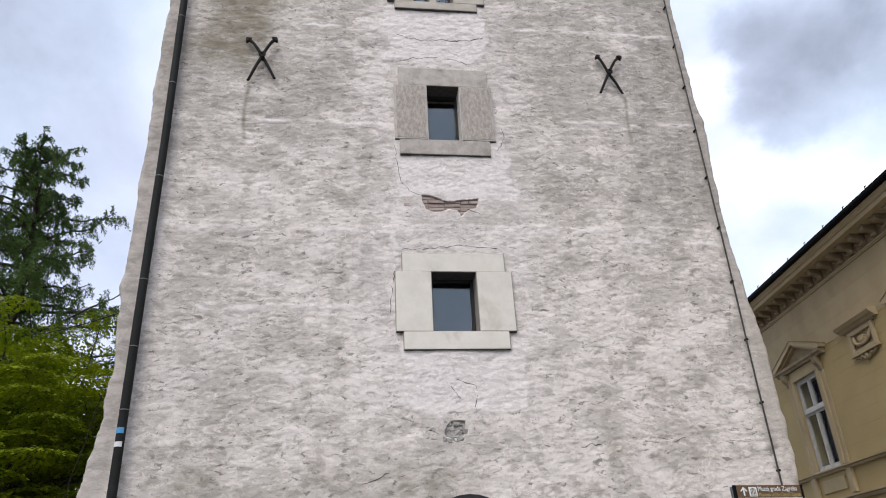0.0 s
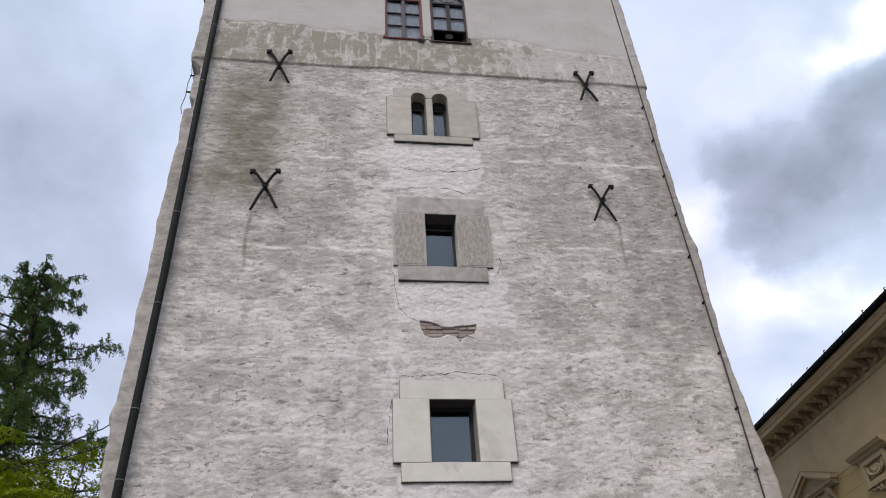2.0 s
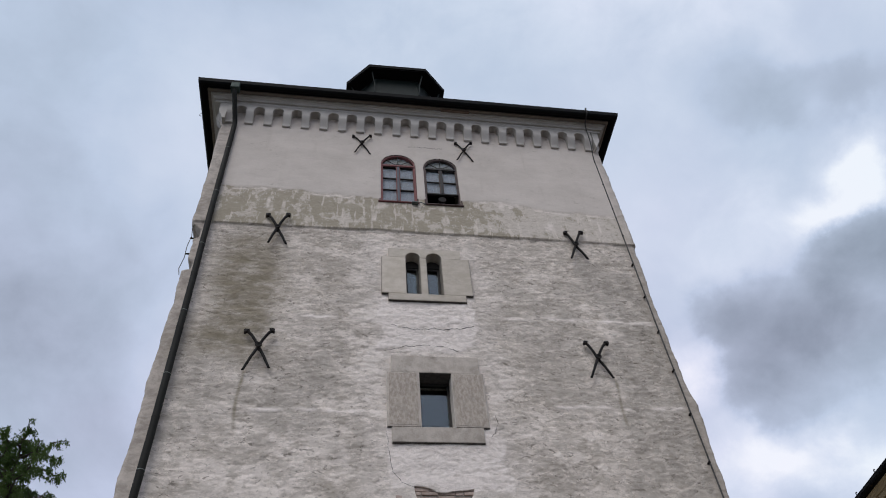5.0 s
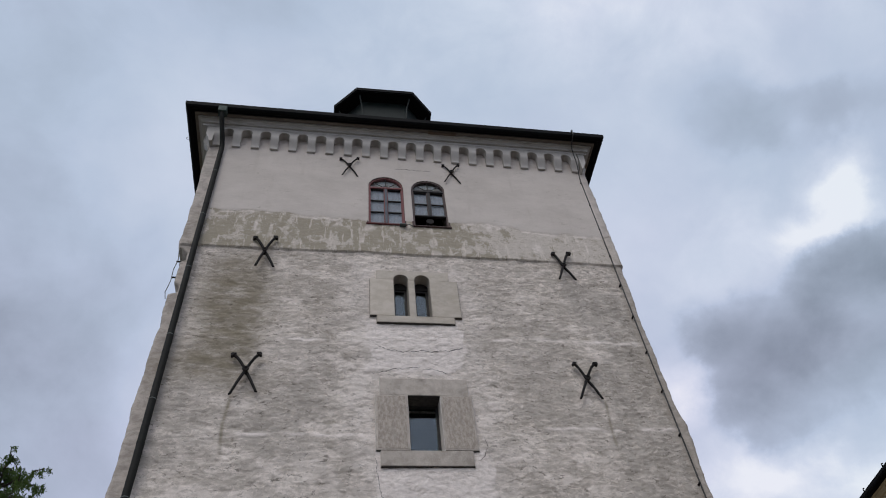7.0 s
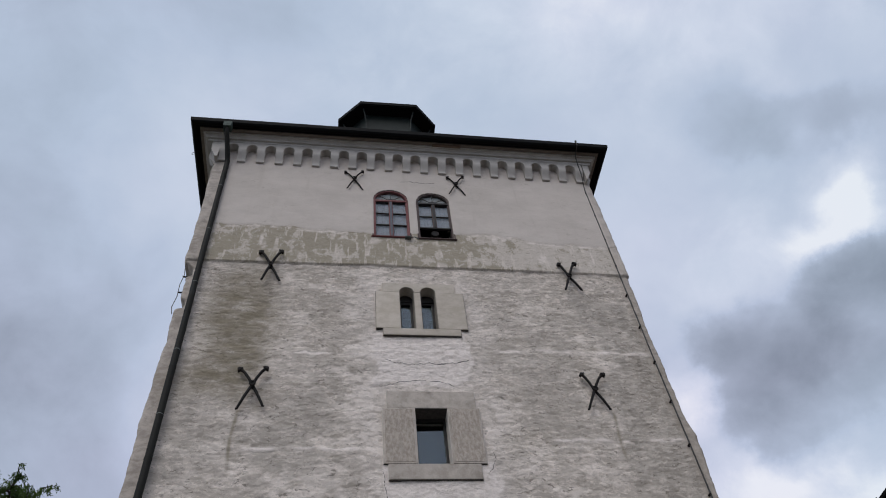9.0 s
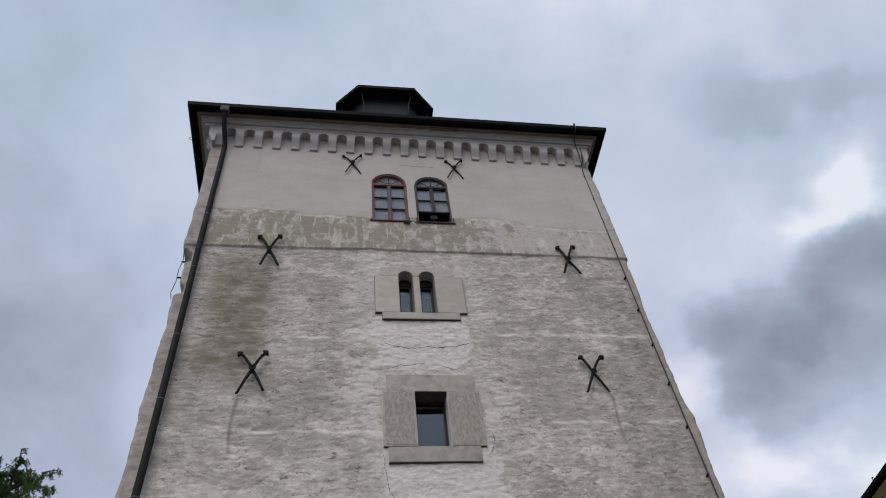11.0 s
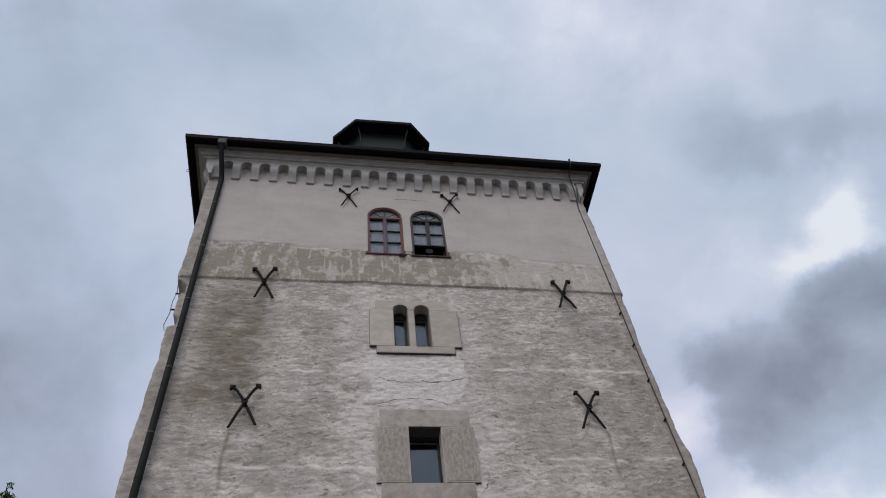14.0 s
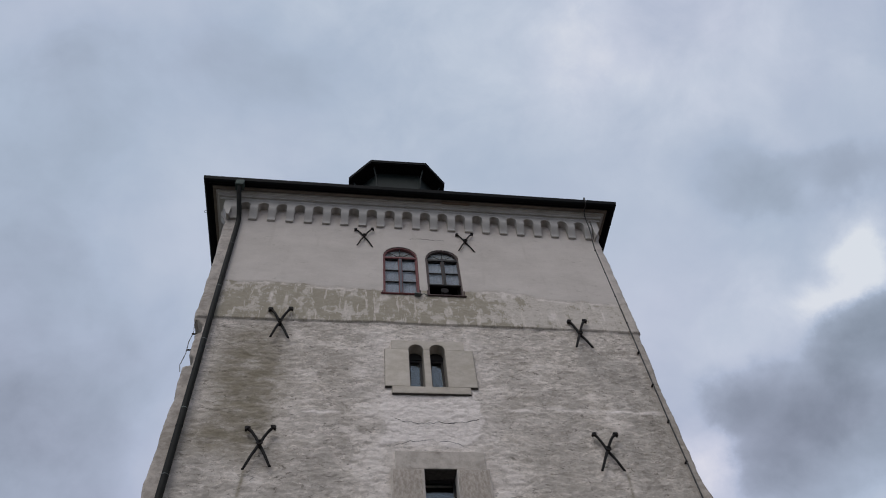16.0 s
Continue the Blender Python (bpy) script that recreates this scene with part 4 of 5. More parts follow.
def arched_window(cx, z0, top, opened, label):
    """A round-headed window with a fanlight and two sashes, set almost flush with the wall."""
    half = 0.448 if not opened else 0.44
    body = GREY_WOOD if opened else RED_WOOD
    w = holder("window", tower, label)
    part("outer_frame", arch_ring(cx, half, z0, top, 0.032, -0.050, 0.12), DARK_FRAME, w)
    part("inner_frame", arch_ring(cx, half - 0.0325, z0 + 0.0325, top - 0.0325, 0.034, -0.035, 0.12), body, w)
    hi, ri = top - half, half - 0.0705
    lo = z0 + 0.071
    part("transom", box(cx - ri, cx + ri, -0.05, 0.03, hi - 0.055, hi - 0.001), DARK_WOOD if opened else body, w)
    fan = bmesh.new()
    for a in (38, 90, 142):
        d = Vector((math.cos(radians(a)), 0, math.sin(radians(a))))
        tube([Vector((cx, -0.015, hi)) + d * 0.07, Vector((cx, -0.015, hi)) + d * (ri + 0.005)], 0.010, 5, fan)
    prism([*arc(cx, hi, 0.085, 0, 180, 8)], -0.025, 0.001, fan)
    part("fan_bar", fan, DARK_WOOD, w)
    part("pane", prism([(x, z) for x, z in arc(cx, hi + 0.002, ri, 0, 180, 16)], 0.004, 0.009), THIN_GLASS, w).visible_shadow = False
    low = lo + 0.40 if opened else lo
    part("mullion", box(cx - 0.028, cx + 0.028, -0.04, 0.03, low, hi - 0.056), DARK_WOOD if opened else BLUE_GREY, w)
    rows = 2 if opened else 3
    step = (hi - 0.056 - low) / rows
    for side in (-1, 1):
        xa, xb = sorted((cx + side * 0.0285, cx + side * (ri - 0.001)))
        stiles = bmesh.new()
        for a, b in ((xa, xa + 0.016), (xb - 0.018, xb)):
            box(a, b, -0.025, 0.02, low, hi - 0.057, bm=stiles)
        part("sash_stile", stiles, GREY_WOOD if opened else RED_WOOD, w)
        for k in range(rows):
            za, zb = low + k * step, low + (k + 1) * step
            part("glazing_bar", box(xa + 0.0165, xb - 0.0185, -0.02, 0.02, zb - 0.022, zb), DARK_WOOD, w)
            part("pane", box(xa + 0.0165, xb - 0.0185, 0.0, 0.005, za, zb - 0.023), THIN_GLASS, w).visible_shadow = False
    if opened:
        part("bottom_rail", box(cx - ri, cx + ri, -0.03, 0.03, low - 0.035, low - 0.001), DARK_WOOD, w)
    part("blind", box(cx - ri, cx + ri, 0.032, 0.036, low + 0.01, hi - 0.03), BLIND, w, "grey-white blind close behind the glass")
    part("fan_blind", prism([(x, z) for x, z in arc(cx, hi + 0.002, ri, 0, 180, 16)], 0.045, 0.05), FAN_BLIND, w)
    part("window_board", box(cx - half - 0.02, cx + half + 0.02, -0.085, 0.02, z0 - 0.022, z0 - 0.001, 0.006), body if not opened else DARK_FRAME, w)
    return w


arched_window(1.070, 14.715, 16.637, False, "round-arched window with faded red frame, closed")
arched_window(2.098, 14.695, 16.588, True, "round-arched window with grey frame, lower sash open")
part("bracket", box(1.36, 1.50, -0.14, -0.02, 14.64, 14.67, 0.005), ZINC, tower, "small zinc bracket")
part("loose_bracket", tube([(1.50, -0.05, 14.72), (1.58, -0.13, 14.64), (1.66, -0.12, 14.58)], 0.012, 5), ZINC, tower)


def cannon():
    c = thing("cannon", "small dark iron cannon standing in the open window", "cannon", (2.085, 0.35, 14.79))
    part("barrel", tube([(0, 0.9, 0.13), (0, 0.45, 0.15), (0, -0.26, 0.20), (0, -0.30, 0.20), (0, -0.34, 0.20)], [0.11, 0.10, 0.075, 0.095, 0.09], 14), IRON, c, smooth=False)
    for x in (-0.2, 0.2):
        bm = bmesh.new()
        pts = [(x, 0.25 + 0.13 * math.cos(a), 0.15 + 0.13 * math.sin(a)) for a in [2 * math.pi * i / 14 for i in range(15)]]
        tube(pts, 0.02, 6, bm)
        for a in (0, 60, 120):
            d = Vector((0, math.cos(radians(a)), math.sin(radians(a)))) * 0.12
            tube([Vector((x, 0.25, 0.15)) - d, Vector((x, 0.25, 0.15)) + d], 0.012, 5, bm)
        part("wheel", bm, IRON, c)
    part("axle", tube([(-0.24, 0.25, 0.15), (0.24, 0.25, 0.15)], 0.025, 8), IRON, c)


cannon()
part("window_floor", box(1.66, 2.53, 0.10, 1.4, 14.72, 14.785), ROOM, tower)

# door under the front wall's middle
door = holder("door", tower, "round-arched dark wooden door")
part("door_frame", arch_ring(1.65, 0.68, -0.05, 2.975, 0.06, -0.035, 0.30), DARK_WOOD, door)
part("door_leaf", prism(arch_outline(1.65, 0.61, 0.0, 2.90), 0.24, 0.29), DARK_WOOD, door)
part("door_handle", tube([(2.0, 0.2, 1.0), (2.0, 0.14, 1.0), (1.9, 0.14, 1.0)], 0.012, 6), IRON, door)


# ---- iron wall anchors ----
def anchor(cx, cz, thick, tips):
    """Two forged bars crossed at an eye: straight legs below, curved arms with flattened heads above."""
    a = holder("wall_anchor", tower, "crossed black iron wall anchor", pose(cx, -0.075, cz))
    for (ux, uz), (lx, lz), y in ((tips[0], tips[3], 0.0), (tips[1], tips[2], -0.030)):
        s = 1 if ux > 0 else -1
        pts = [(lx + 0.022 * (1 if lx > 0 else -1), y + 0.01, lz + 0.004), (lx, y, lz), (lx * 0.52, y - 0.012, lz * 0.50), (0, y, 0), (ux * 0.30, y - 0.012, uz * 0.42), (ux * 0.62, y - 0.014, uz * 0.80), (ux * 0.86, y - 0.016, uz * 0.97), (ux, y - 0.014, uz * 1.0)]
        part("bar", tube(pts, [thick * r for r in (0.016, 0.024, 0.028, 0.031, 0.028, 0.028, 0.032, 0.035)], 7), IRON, a)
        tip = prism([(-s * 0.075, 0.036), (s * 0.020, 0.040), (s * 0.045, 0.012), (s * 0.036, -0.050), (s * 0.006, -0.046), (-s * 0.03, -0.004)], -0.042, 0.03)
        part("tip", tip, IRON, a, at=pose(ux, y - 0.014, uz) @ Matrix.Diagonal((thick * 0.86, 1, thick * 0.86, 1)))
    ring = [(0.046 * math.cos(k * math.pi / 6), -0.062, 0.046 * math.sin(k * math.pi / 6)) for k in range(13)]
    part("eye", tube(ring, 0.016, 6), IRON, a)
    part("staple", tube([(0, 0.09, 0), (0, -0.055, 0)], 0.030, 8), IRON, a)


for cx, cz, thick, *tips in (
        (-1.484, 10.253, 0.95, (-0.263, 0.340), (0.207, 0.346), (-0.200, -0.540), (0.220, -0.455)), (4.692, 10.231, 0.9, (-0.175, 0.361), (0.240, 0.338), (-0.226, -0.468), (0.190, -0.440)),
        (-1.503, 13.522, 1.0, (-0.249, 0.403), (0.198, 0.407), (-0.137, -0.481), (0.213, -0.467)), (4.937, 13.468, 1.0, (-0.165, 0.404), (0.205, 0.402), (-0.176, -0.441), (0.190, -0.415)),
        (0.192, 16.969, 0.68, (-0.233, 0.293), (0.209, 0.305), (-0.165, -0.417), (0.195, -0.406)), (2.745, 16.943, 0.68, (-0.200, 0.306), (0.207, 0.314), (-0.199, -0.424), (0.191, -0.411))):
    anchor(cx, cz, thick, tips)


# ---- cornice, eaves and roof ----
# the whole eaves sag a little towards one end
SAG = pose(XL - 0.7, 0, 18.425, 0, 0.98, 0) @ pose(0.7 - XL, 0, -18.45)
ER = XR - 0.08
eaves = holder("eaves", tower, "dark metal eaves over a pale moulded cornice", SAG)
PITCH, COUNT = 0.4655, 21
corbel_side = [(0.03, 17.575), (-0.100, 17.56), (-0.112, 17.57)] + [(-0.114 - 0.151 * (k / 12) ** 2 * (3 - k / 6), 17.59 + 0.33 * k / 12) for k in range(13)] + [(-0.265, 18.19), (0.03, 18.19)]
corbel_me = mesh_of("corbel", prism(corbel_side, -0.098, 0.098, axis="x"), CORNICE)
half_bay = PITCH / 2
bay = [(-half_bay, 17.985), (-half_bay, 18.19), (half_bay, 18.19), (half_bay, 17.985), (0.131, 17.985), *arc(0, 17.985, 0.131, 0, 180, 14)[1:-1], (-0.131, 17.985)]
bay_me = mesh_of("arch", prism(bay, -0.262, 0.02), CORNICE)
arcade = holder("corbel_table", tower, "pale plastered corbels carrying small round arches", SAG)
for side, (ox, oy, turn, length) in enumerate(((XL, 0, 0, ER - XL), (XL, DEPTH, -90, DEPTH), (ER, 0, 90, DEPTH))):
    m = pose(ox, oy, 0, 0, 0, turn)
    gap = (length - 0.24) / (COUNT - 1)
    for i in range(COUNT):
        part("corbel", corbel_me, CORNICE, arcade, at=m @ pose(0.12 + gap * i, 0, 0))
        if i < COUNT - 1:
            part("arch", bay_me, CORNICE, arcade, at=m @ pose(0.12 + gap * (i + 0.5), 0, 0))
for sx, cx in ((-1, XL), (1, ER)):
    part("corner_corbel", prism([(0.02, 17.52), (sx * 0.05, 17.52), (sx * 0.10, 17.68), (sx * 0.17, 17.82), (sx * 0.19, 18.19), (0.02, 18.19)], -0.25, 0.05), CORNICE, arcade, at=pose(cx, 0, 0))

part("cornice", ring_sweep([(-0.05, 18.191), (0.268, 18.191), (0.268, 18.275), (0.318, 18.275), (0.318, 18.305), (0.330, 18.335), (0.360, 18.36), (0.360, 18.372), (0.402, 18.372), (0.402, 18.43), (-0.05, 18.43)], XL - 0.05, ER, 0, DEPTH), CORNICE, eaves, "moulded pale plaster cornice")
part("soffit_board", ring_sweep([(0.0, 18.431), (0.490, 18.431), (0.490, 18.47), (0.0, 18.47)], XL - 0.05, ER, 0, DEPTH), SOFFIT_WOOD, eaves)
part("loose_soffit_board", box(2.2, 2.95, -0.47, -0.30, 18.38, 18.428, 0.004), BARE_WOOD, eaves, "bare brown rotten soffit board")
part("eave_plate", ring_sweep([(0.0, 18.471), (0.64, 18.471), (0.66, 18.50), (0.66, 18.53), (0.0, 18.53)], XL - 0.05, ER, 0, DEPTH), SHEET, eaves, "dark sheet metal eave")
part("gutter", ring_sweep([(0.56, 18.44), (0.60, 18.405), (0.66, 18.405), (0.70, 18.44), (0.715, 18.56), (0.70, 18.56), (0.685, 18.47), (0.57, 18.468)], XL - 0.05, ER, 0, DEPTH), SHEET, eaves, "dark metal gutter")

bm = bmesh.new()
low = [bm.verts.new(v) for v in ((XL - 0.69, -0.69, 18.56), (ER + 0.69, -0.69, 18.56), (ER + 0.69, DEPTH + 0.69, 18.56), (XL - 0.69, DEPTH + 0.69, 18.56))]
MX, MY = (XL + XR) / 2 - 0.08, DEPTH / 2
high = [bm.verts.new((MX + sx * 1.5, MY + sy * 1.5, 22.6)) for sx, sy in ((-1, -1), (1, -1), (1, 1), (-1, 1))]
for i in range(4):
    bm.faces.new((low[i], low[(i + 1) % 4], high[(i + 1) % 4], high[i]))
bm.faces.new(high)
bm.faces.new(low[::-1])
part("roof", bm, SLATE, tower, "steep hipped roof of dark brown tiles", at=SAG)


def octagon(flat, cut, z):
    return [(MX + x, MY + y, z) for x, y in ((-flat + cut, -flat), (flat - cut, -flat), (flat, -flat + cut), (flat, flat - cut), (flat - cut, flat), (-flat + cut, flat), (-flat, flat - cut), (-flat, -flat + cut))]


def loft(levels, bm=None):
    bm = bm or bmesh.new()
    rings = [[bm.verts.new(p) for p in ring] for ring in levels]
    for a, b in zip(rings, rings[1:]):
        for i in range(len(a)):
            j = (i + 1) % len(a)
            bm.faces.new((a[i], a[j], b[j], b[i]))
    bm.faces.new(rings[0][::-1])
    bm.faces.new(rings[-1])
    return bm


lantern = holder("lantern", tower, "dark sheet-metal lantern with eight sides on the roof", pose(0, 0, 0.16))
part("lantern_body", loft([octagon(1.42, 0.62, 22.3), octagon(1.42, 0.62, 26.7)]), LANTERN_METAL, lantern)
part("lantern_sill", loft([octagon(1.56, 0.68, 22.5), octagon(1.56, 0.68, 22.62)]), SHEET, lantern)
part("lantern_soffit", loft([octagon(1.84, 0.80, 26.70), octagon(1.84, 0.80, 26.74)]), SHEET, lantern)
part("lantern_fascia", loft([octagon(1.88, 0.82, 26.74), octagon(1.90, 0.83, 26.88)]), SHEET, lantern)
part("lantern_roof", loft([octagon(1.90, 0.83, 26.881), octagon(1.2, 0.52, 27.9), octagon(0.7, 0.30, 29.0), octagon(0.12, 0.05, 30.4)]), SHEET, lantern)
for x, y, z in octagon(1.42, 0.62, 24.0):
    d = Vector((x - MX, y - MY, 0)).normalized()
    p = Vector((x, y, 0))
    part("lantern_bracket", tube([p + d * 0.03 + Vector((0, 0, 25.6)), p + d * 0.10 + Vector((0, 0, 26.2)), p + d * 0.30 + Vector((0, 0, 26.69))], [0.02, 0.028, 0.034], 6), LANTERN_METAL, lantern)
# ---- rainwater pipe, lightning cable ----
pipe = holder("downpipe", tower, "dark green round metal downpipe")
PIPE_LINE = ((0.0, -2.865), (3.1, -2.868), (5.5, -2.872), (8.3, -2.866), (11.5, -2.895), (14.0, -2.925), (17.3, -2.945))


def pipe_x(z):
    return float(np.interp(z, [a for a, _ in PIPE_LINE], [b for _, b in PIPE_LINE]))


top_run = [(-3.03, -0.64, 18.36), (-3.03, -0.64, 18.18), (-3.015, -0.58, 18.02), (-2.96, -0.24, 17.58), (-2.948, -0.145, 17.44)]
part("pipe", tube(top_run + [(b, -0.125, max(a, 0.02)) for a, b in PIPE_LINE[::-1]], 0.060, 14), GREEN_SHEET, pipe, smooth=True)
part("hopper", box(-3.13, -2.92, -0.73, -0.53, 18.17, 18.40, 0.012), OLD_COPPER, pipe, "grey-green weathered outlet box")
collar = mesh_of("collar", tube([(0, 0, -0.018), (0, 0, 0.018)], 0.0635, 14), GREEN_SHEET)
seam = mesh_of("seam", tube([(0, 0, -0.006), (0, 0, 0.006)], 0.064, 14), ZINC)
for i, z in enumerate((4.15, 5.02, 6.02, 7.75, 9.55, 11.0, 12.85, 14.6, 16.3)):
    part("seam", seam, ZINC, pipe, at=pose(pipe_x(z), -0.125, z))
for z in (4.8, 6.9, 9.0, 10.9, 12.3, 15.3, 17.0):
    part("collar", collar, GREEN_SHEET, pipe, at=pose(pipe_x(z - 0.3), -0.125, z - 0.3))
    part("clip", box(-0.02, 0.03, 0.05, 0.11, -0.012, 0.012), GREEN_SHEET, pipe, at=pose(pipe_x(z - 0.3), -0.11, z - 0.3))
for z, mat_, h in ((3.875, STICKER_BLUE, 0.075), (3.70, STICKER_WHITE, 0.065)):
    pts = [(0.0642 * math.cos(radians(a)), 0.0642 * math.sin(radians(a))) for a in range(-145, -44, 10)]
    bm = bmesh.new()
    rows_ = [[bm.verts.new((pipe_x(zz) + x, -0.125 + y, zz)) for x, y in pts] for zz in (z - h / 2, z + h / 2)]
    for i in range(len(pts) - 1):
        bm.faces.new((rows_[0][i], rows_[0][i + 1], rows_[1][i + 1], rows_[1][i]))
    part("sticker", bm, mat_, pipe, "small faded sticker")

wire = holder("lightning_cable", tower, "thin dark lightning conductor cable with clips")
part("cable", tube([(6.08, -0.74, 18.375), (6.08, -0.735, 18.22), (6.09, -0.47, 18.16), (6.10, -0.42, 18.20), (6.11, -0.36, 18.08), (6.12, -0.32, 17.95), (6.13, -0.29, 17.62), (6.15, -0.22, 17.42), (6.165, -0.11, 17.22), (6.17, -0.06, 17.0), (6.15, -0.06, 14.0), (6.125, -0.06, 11.0), (6.13, -0.06, 8.8), (6.125, -0.06, 6.5), (6.105, -0.06, 4.5), (6.115, -0.06, 0.02)], 0.014, 6), CABLE, wire)
clip = mesh_of("clip", box(-0.018, 0.018, -0.078, 0.0, -0.016, 0.016, 0.005), IRON)
for i in range(17):
    z = 1.2 + i * 0.98
    part("clip", clip, IRON, wire, at=pose(6.12 + 0.035 * (z > 13.5), -0.0, z))
part("cable_clamp", box(6.06, 6.10, -0.76, -0.70, 18.37, 18.43, 0.008), ZINC, wire)

left_wire = holder("corner_cable", tower, "thin wire at the broken corner")
part("cable", tube([(-3.22, 0.03, 13.66), (-3.235, 0.03, 13.5), (-3.20, 0.03, 13.25), (-3.235, 0.03, 12.95), (-3.22, 0.03, 12.6), (-3.26, 0.03, 12.28), (-3.22, 0.03, 12.1)], 0.008, 5), CABLE, left_wire)
for z in (12.72, 13.2):
    part("clip", box(-3.225, -3.06, 0.02, 0.05, z - 0.010, z + 0.010), IRON, left_wire)
loose = holder("loose_cable", tower, "thin green cable hanging by the tower's corner")
part("cable", tube([(-3.24, 0.06, 4.42), (-3.30, 0.08, 4.15), (-3.37, 0.10, 3.75), (-3.47, 0.10, 3.35), (-3.50, 0.10, 2.7), (-3.48, 0.08, 0.02)], 0.006, 5), GREEN_SHEET, loose)


# ---- cracks in the plaster ----
def crack(points, width, seed):
    rng = random.Random(seed)
    fine = []
    for (xa, za), (xb, zb) in zip(points, points[1:]):
        steps = max(2, int(math.hypot(xb - xa, zb - za) / 0.05))
        for k in range(steps):
            f = k / steps
            fine.append((xa + (xb - xa) * f + rng.gauss(0, 0.010), za + (zb - za) * f + rng.gauss(0, 0.012)))
    fine.append(points[-1])
    part("crack", tube([(x, face_at(x, z) + 0.001, z) for x, z in fine], [width * rng.uniform(0.25, 0.95) for _ in fine], 4), CRACK_AND_SHADOW, tower)


for k, (line, width) in enumerate((
        ([(0.84, 10.98), (1.04, 10.90), (1.34, 10.85), (1.72, 10.89), (2.10, 10.88), (2.43, 10.99)], 0.009),
        ([(0.70, 10.33), (1.01, 10.40), (1.43, 10.47), (1.85, 10.44), (2.08, 10.34)], 0.008),
        ([(1.46, 4.46), (1.55, 4.37), (1.62, 4.27)], 0.008), ([(1.57, 4.54), (1.71, 4.50), (1.85, 4.45), (1.86, 4.32), (1.83, 4.11)], 0.007),
        ([(0.75, 8.58), (0.79, 8.19), (0.85, 7.87), (0.98, 7.68), (1.16, 7.59)], 0.008), ([(1.92, 7.37), (2.02, 7.33), (2.11, 7.26)], 0.009),
        ([(1.34, 17.01), (1.77, 17.01), (2.20, 17.00)], 0.007), ([(0.23, 3.14), (0.41, 3.19), (0.60, 3.28)], 0.010),
        ([(0.63, 5.52), (0.67, 5.88), (0.72, 6.25)], 0.008), ([(0.84, 6.61), (1.27, 6.64), (1.80, 6.69), (2.34, 6.65)], 0.008),
        ([(2.50, 8.51), (2.63, 8.74), (2.60, 8.95)], 0.006), ([(3.3, 3.55), (3.45, 3.60), (3.6, 3.58)], 0.008), ([(4.5, 3.66), (4.7, 3.62), (4.85, 3.66)], 0.007))):
    crack(line, width, k)

part("gutter_ring", tube([(XL - 0.76 + 0.05 * math.cos(a), 0.30, 18.43 + 0.06 * math.sin(a)) for a in [k * math.pi / 5 for k in range(10)]], 0.006, 5), CABLE, eaves)

# ---- palace across the lane ----
AZ = radians(4.58)
palace = thing("palace", "two-storey ochre palace with moulded cornice and white windows", "building", (11.2 * math.cos(AZ), -11.2 * math.sin(AZ), 0), turn=-(90 + 4.58))
PX0, PX1, PDEPTH = -18.0, 6.0, 9.0
WIN, SILL_Z, HEAD_Z = (-7.885, -2.70), 4.25, 6.57


def palace_walls():
    spans = [PX0] + [v for c in WIN for v in (c - 0.555, c + 0.555)] + [PX1]
    bm = bmesh.new()
    box(PX0, PX1, 0.0, 0.45, 0.0, 3.55, bm=bm)
    part("ground_floor_wall", bm, OCHRE, palace)
    for a, b in zip(spans[::2], spans[1::2]):
        part("upper_wall", box(a, b, 0.012, 0.45, 3.56, HEAD_Z), OCHRE, palace)
    for c in WIN:
        part("upper_wall", box(c - 0.554, c + 0.554, 0.012, 0.45, 3.56, SILL_Z - 0.03), OCHRE, palace)
    part("upper_wall", box(PX0, PX1, 0.012, 0.45, HEAD_Z + 0.001, 7.0), OCHRE, palace)
    part("frieze_wall", box(PX0, PX1, 0.006, 0.45, 7.001, 8.699), OCHRE_TRIM, palace, "lighter brownish ochre frieze")
    # flat rendered courses with open joints
    rng = random.Random(2)
    joints = [SILL_Z + 0.02 + 0.325 * i for i in range(9)]
    for z0, z1 in zip(joints, joints[1:] + [7.0]):
        cuts = [(PX0, WIN[0] - 0.9), (WIN[0] + 0.9, WIN[1] - 0.9), (WIN[1] + 0.9, PX1)] if z0 < 6.9 else [(PX0, PX1)]
        for a, b in cuts:
            part("render_course", box(a, b, rng.uniform(0.004, 0.006), 0.0115, z0 + 0.002, min(z1, 6.998) - 0.002), OCHRE, palace)
    for z0, z1 in ((7.006, 7.46), (7.465, 7.92), (7.925, 8.34)):
        part("frieze_course", box(PX0, PX1, 0.0015, 0.0055, z0, z1), OCHRE_TRIM, palace)
    part("side_wall", box(PX0, PX0 + 0.45, 0.46, PDEPTH, 0, 8.75), OCHRE, palace)
    part("side_wall", box(PX1 - 0.45, PX1, 0.46, PDEPTH, 0, 8.75), OCHRE, palace)
    part("back_wall", box(PX0 + 0.46, PX1 - 0.46, PDEPTH - 0.45, PDEPTH, 0, 8.75), OCHRE, palace)
    # added interior behind the palace panes, in the same dark colour
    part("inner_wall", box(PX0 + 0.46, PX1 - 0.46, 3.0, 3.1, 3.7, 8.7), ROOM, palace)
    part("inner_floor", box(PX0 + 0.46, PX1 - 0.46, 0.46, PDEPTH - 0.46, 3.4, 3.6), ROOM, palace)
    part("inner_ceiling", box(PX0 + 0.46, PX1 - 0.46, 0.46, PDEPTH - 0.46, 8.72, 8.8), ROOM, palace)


def run(name, profile, material, label=""):
    """A moulding carried along the facade: profile of (outward, height)."""
    return part(name, prism([(-o, z) for o, z in profile], PX0, PX1, axis="x"), material, palace, label)


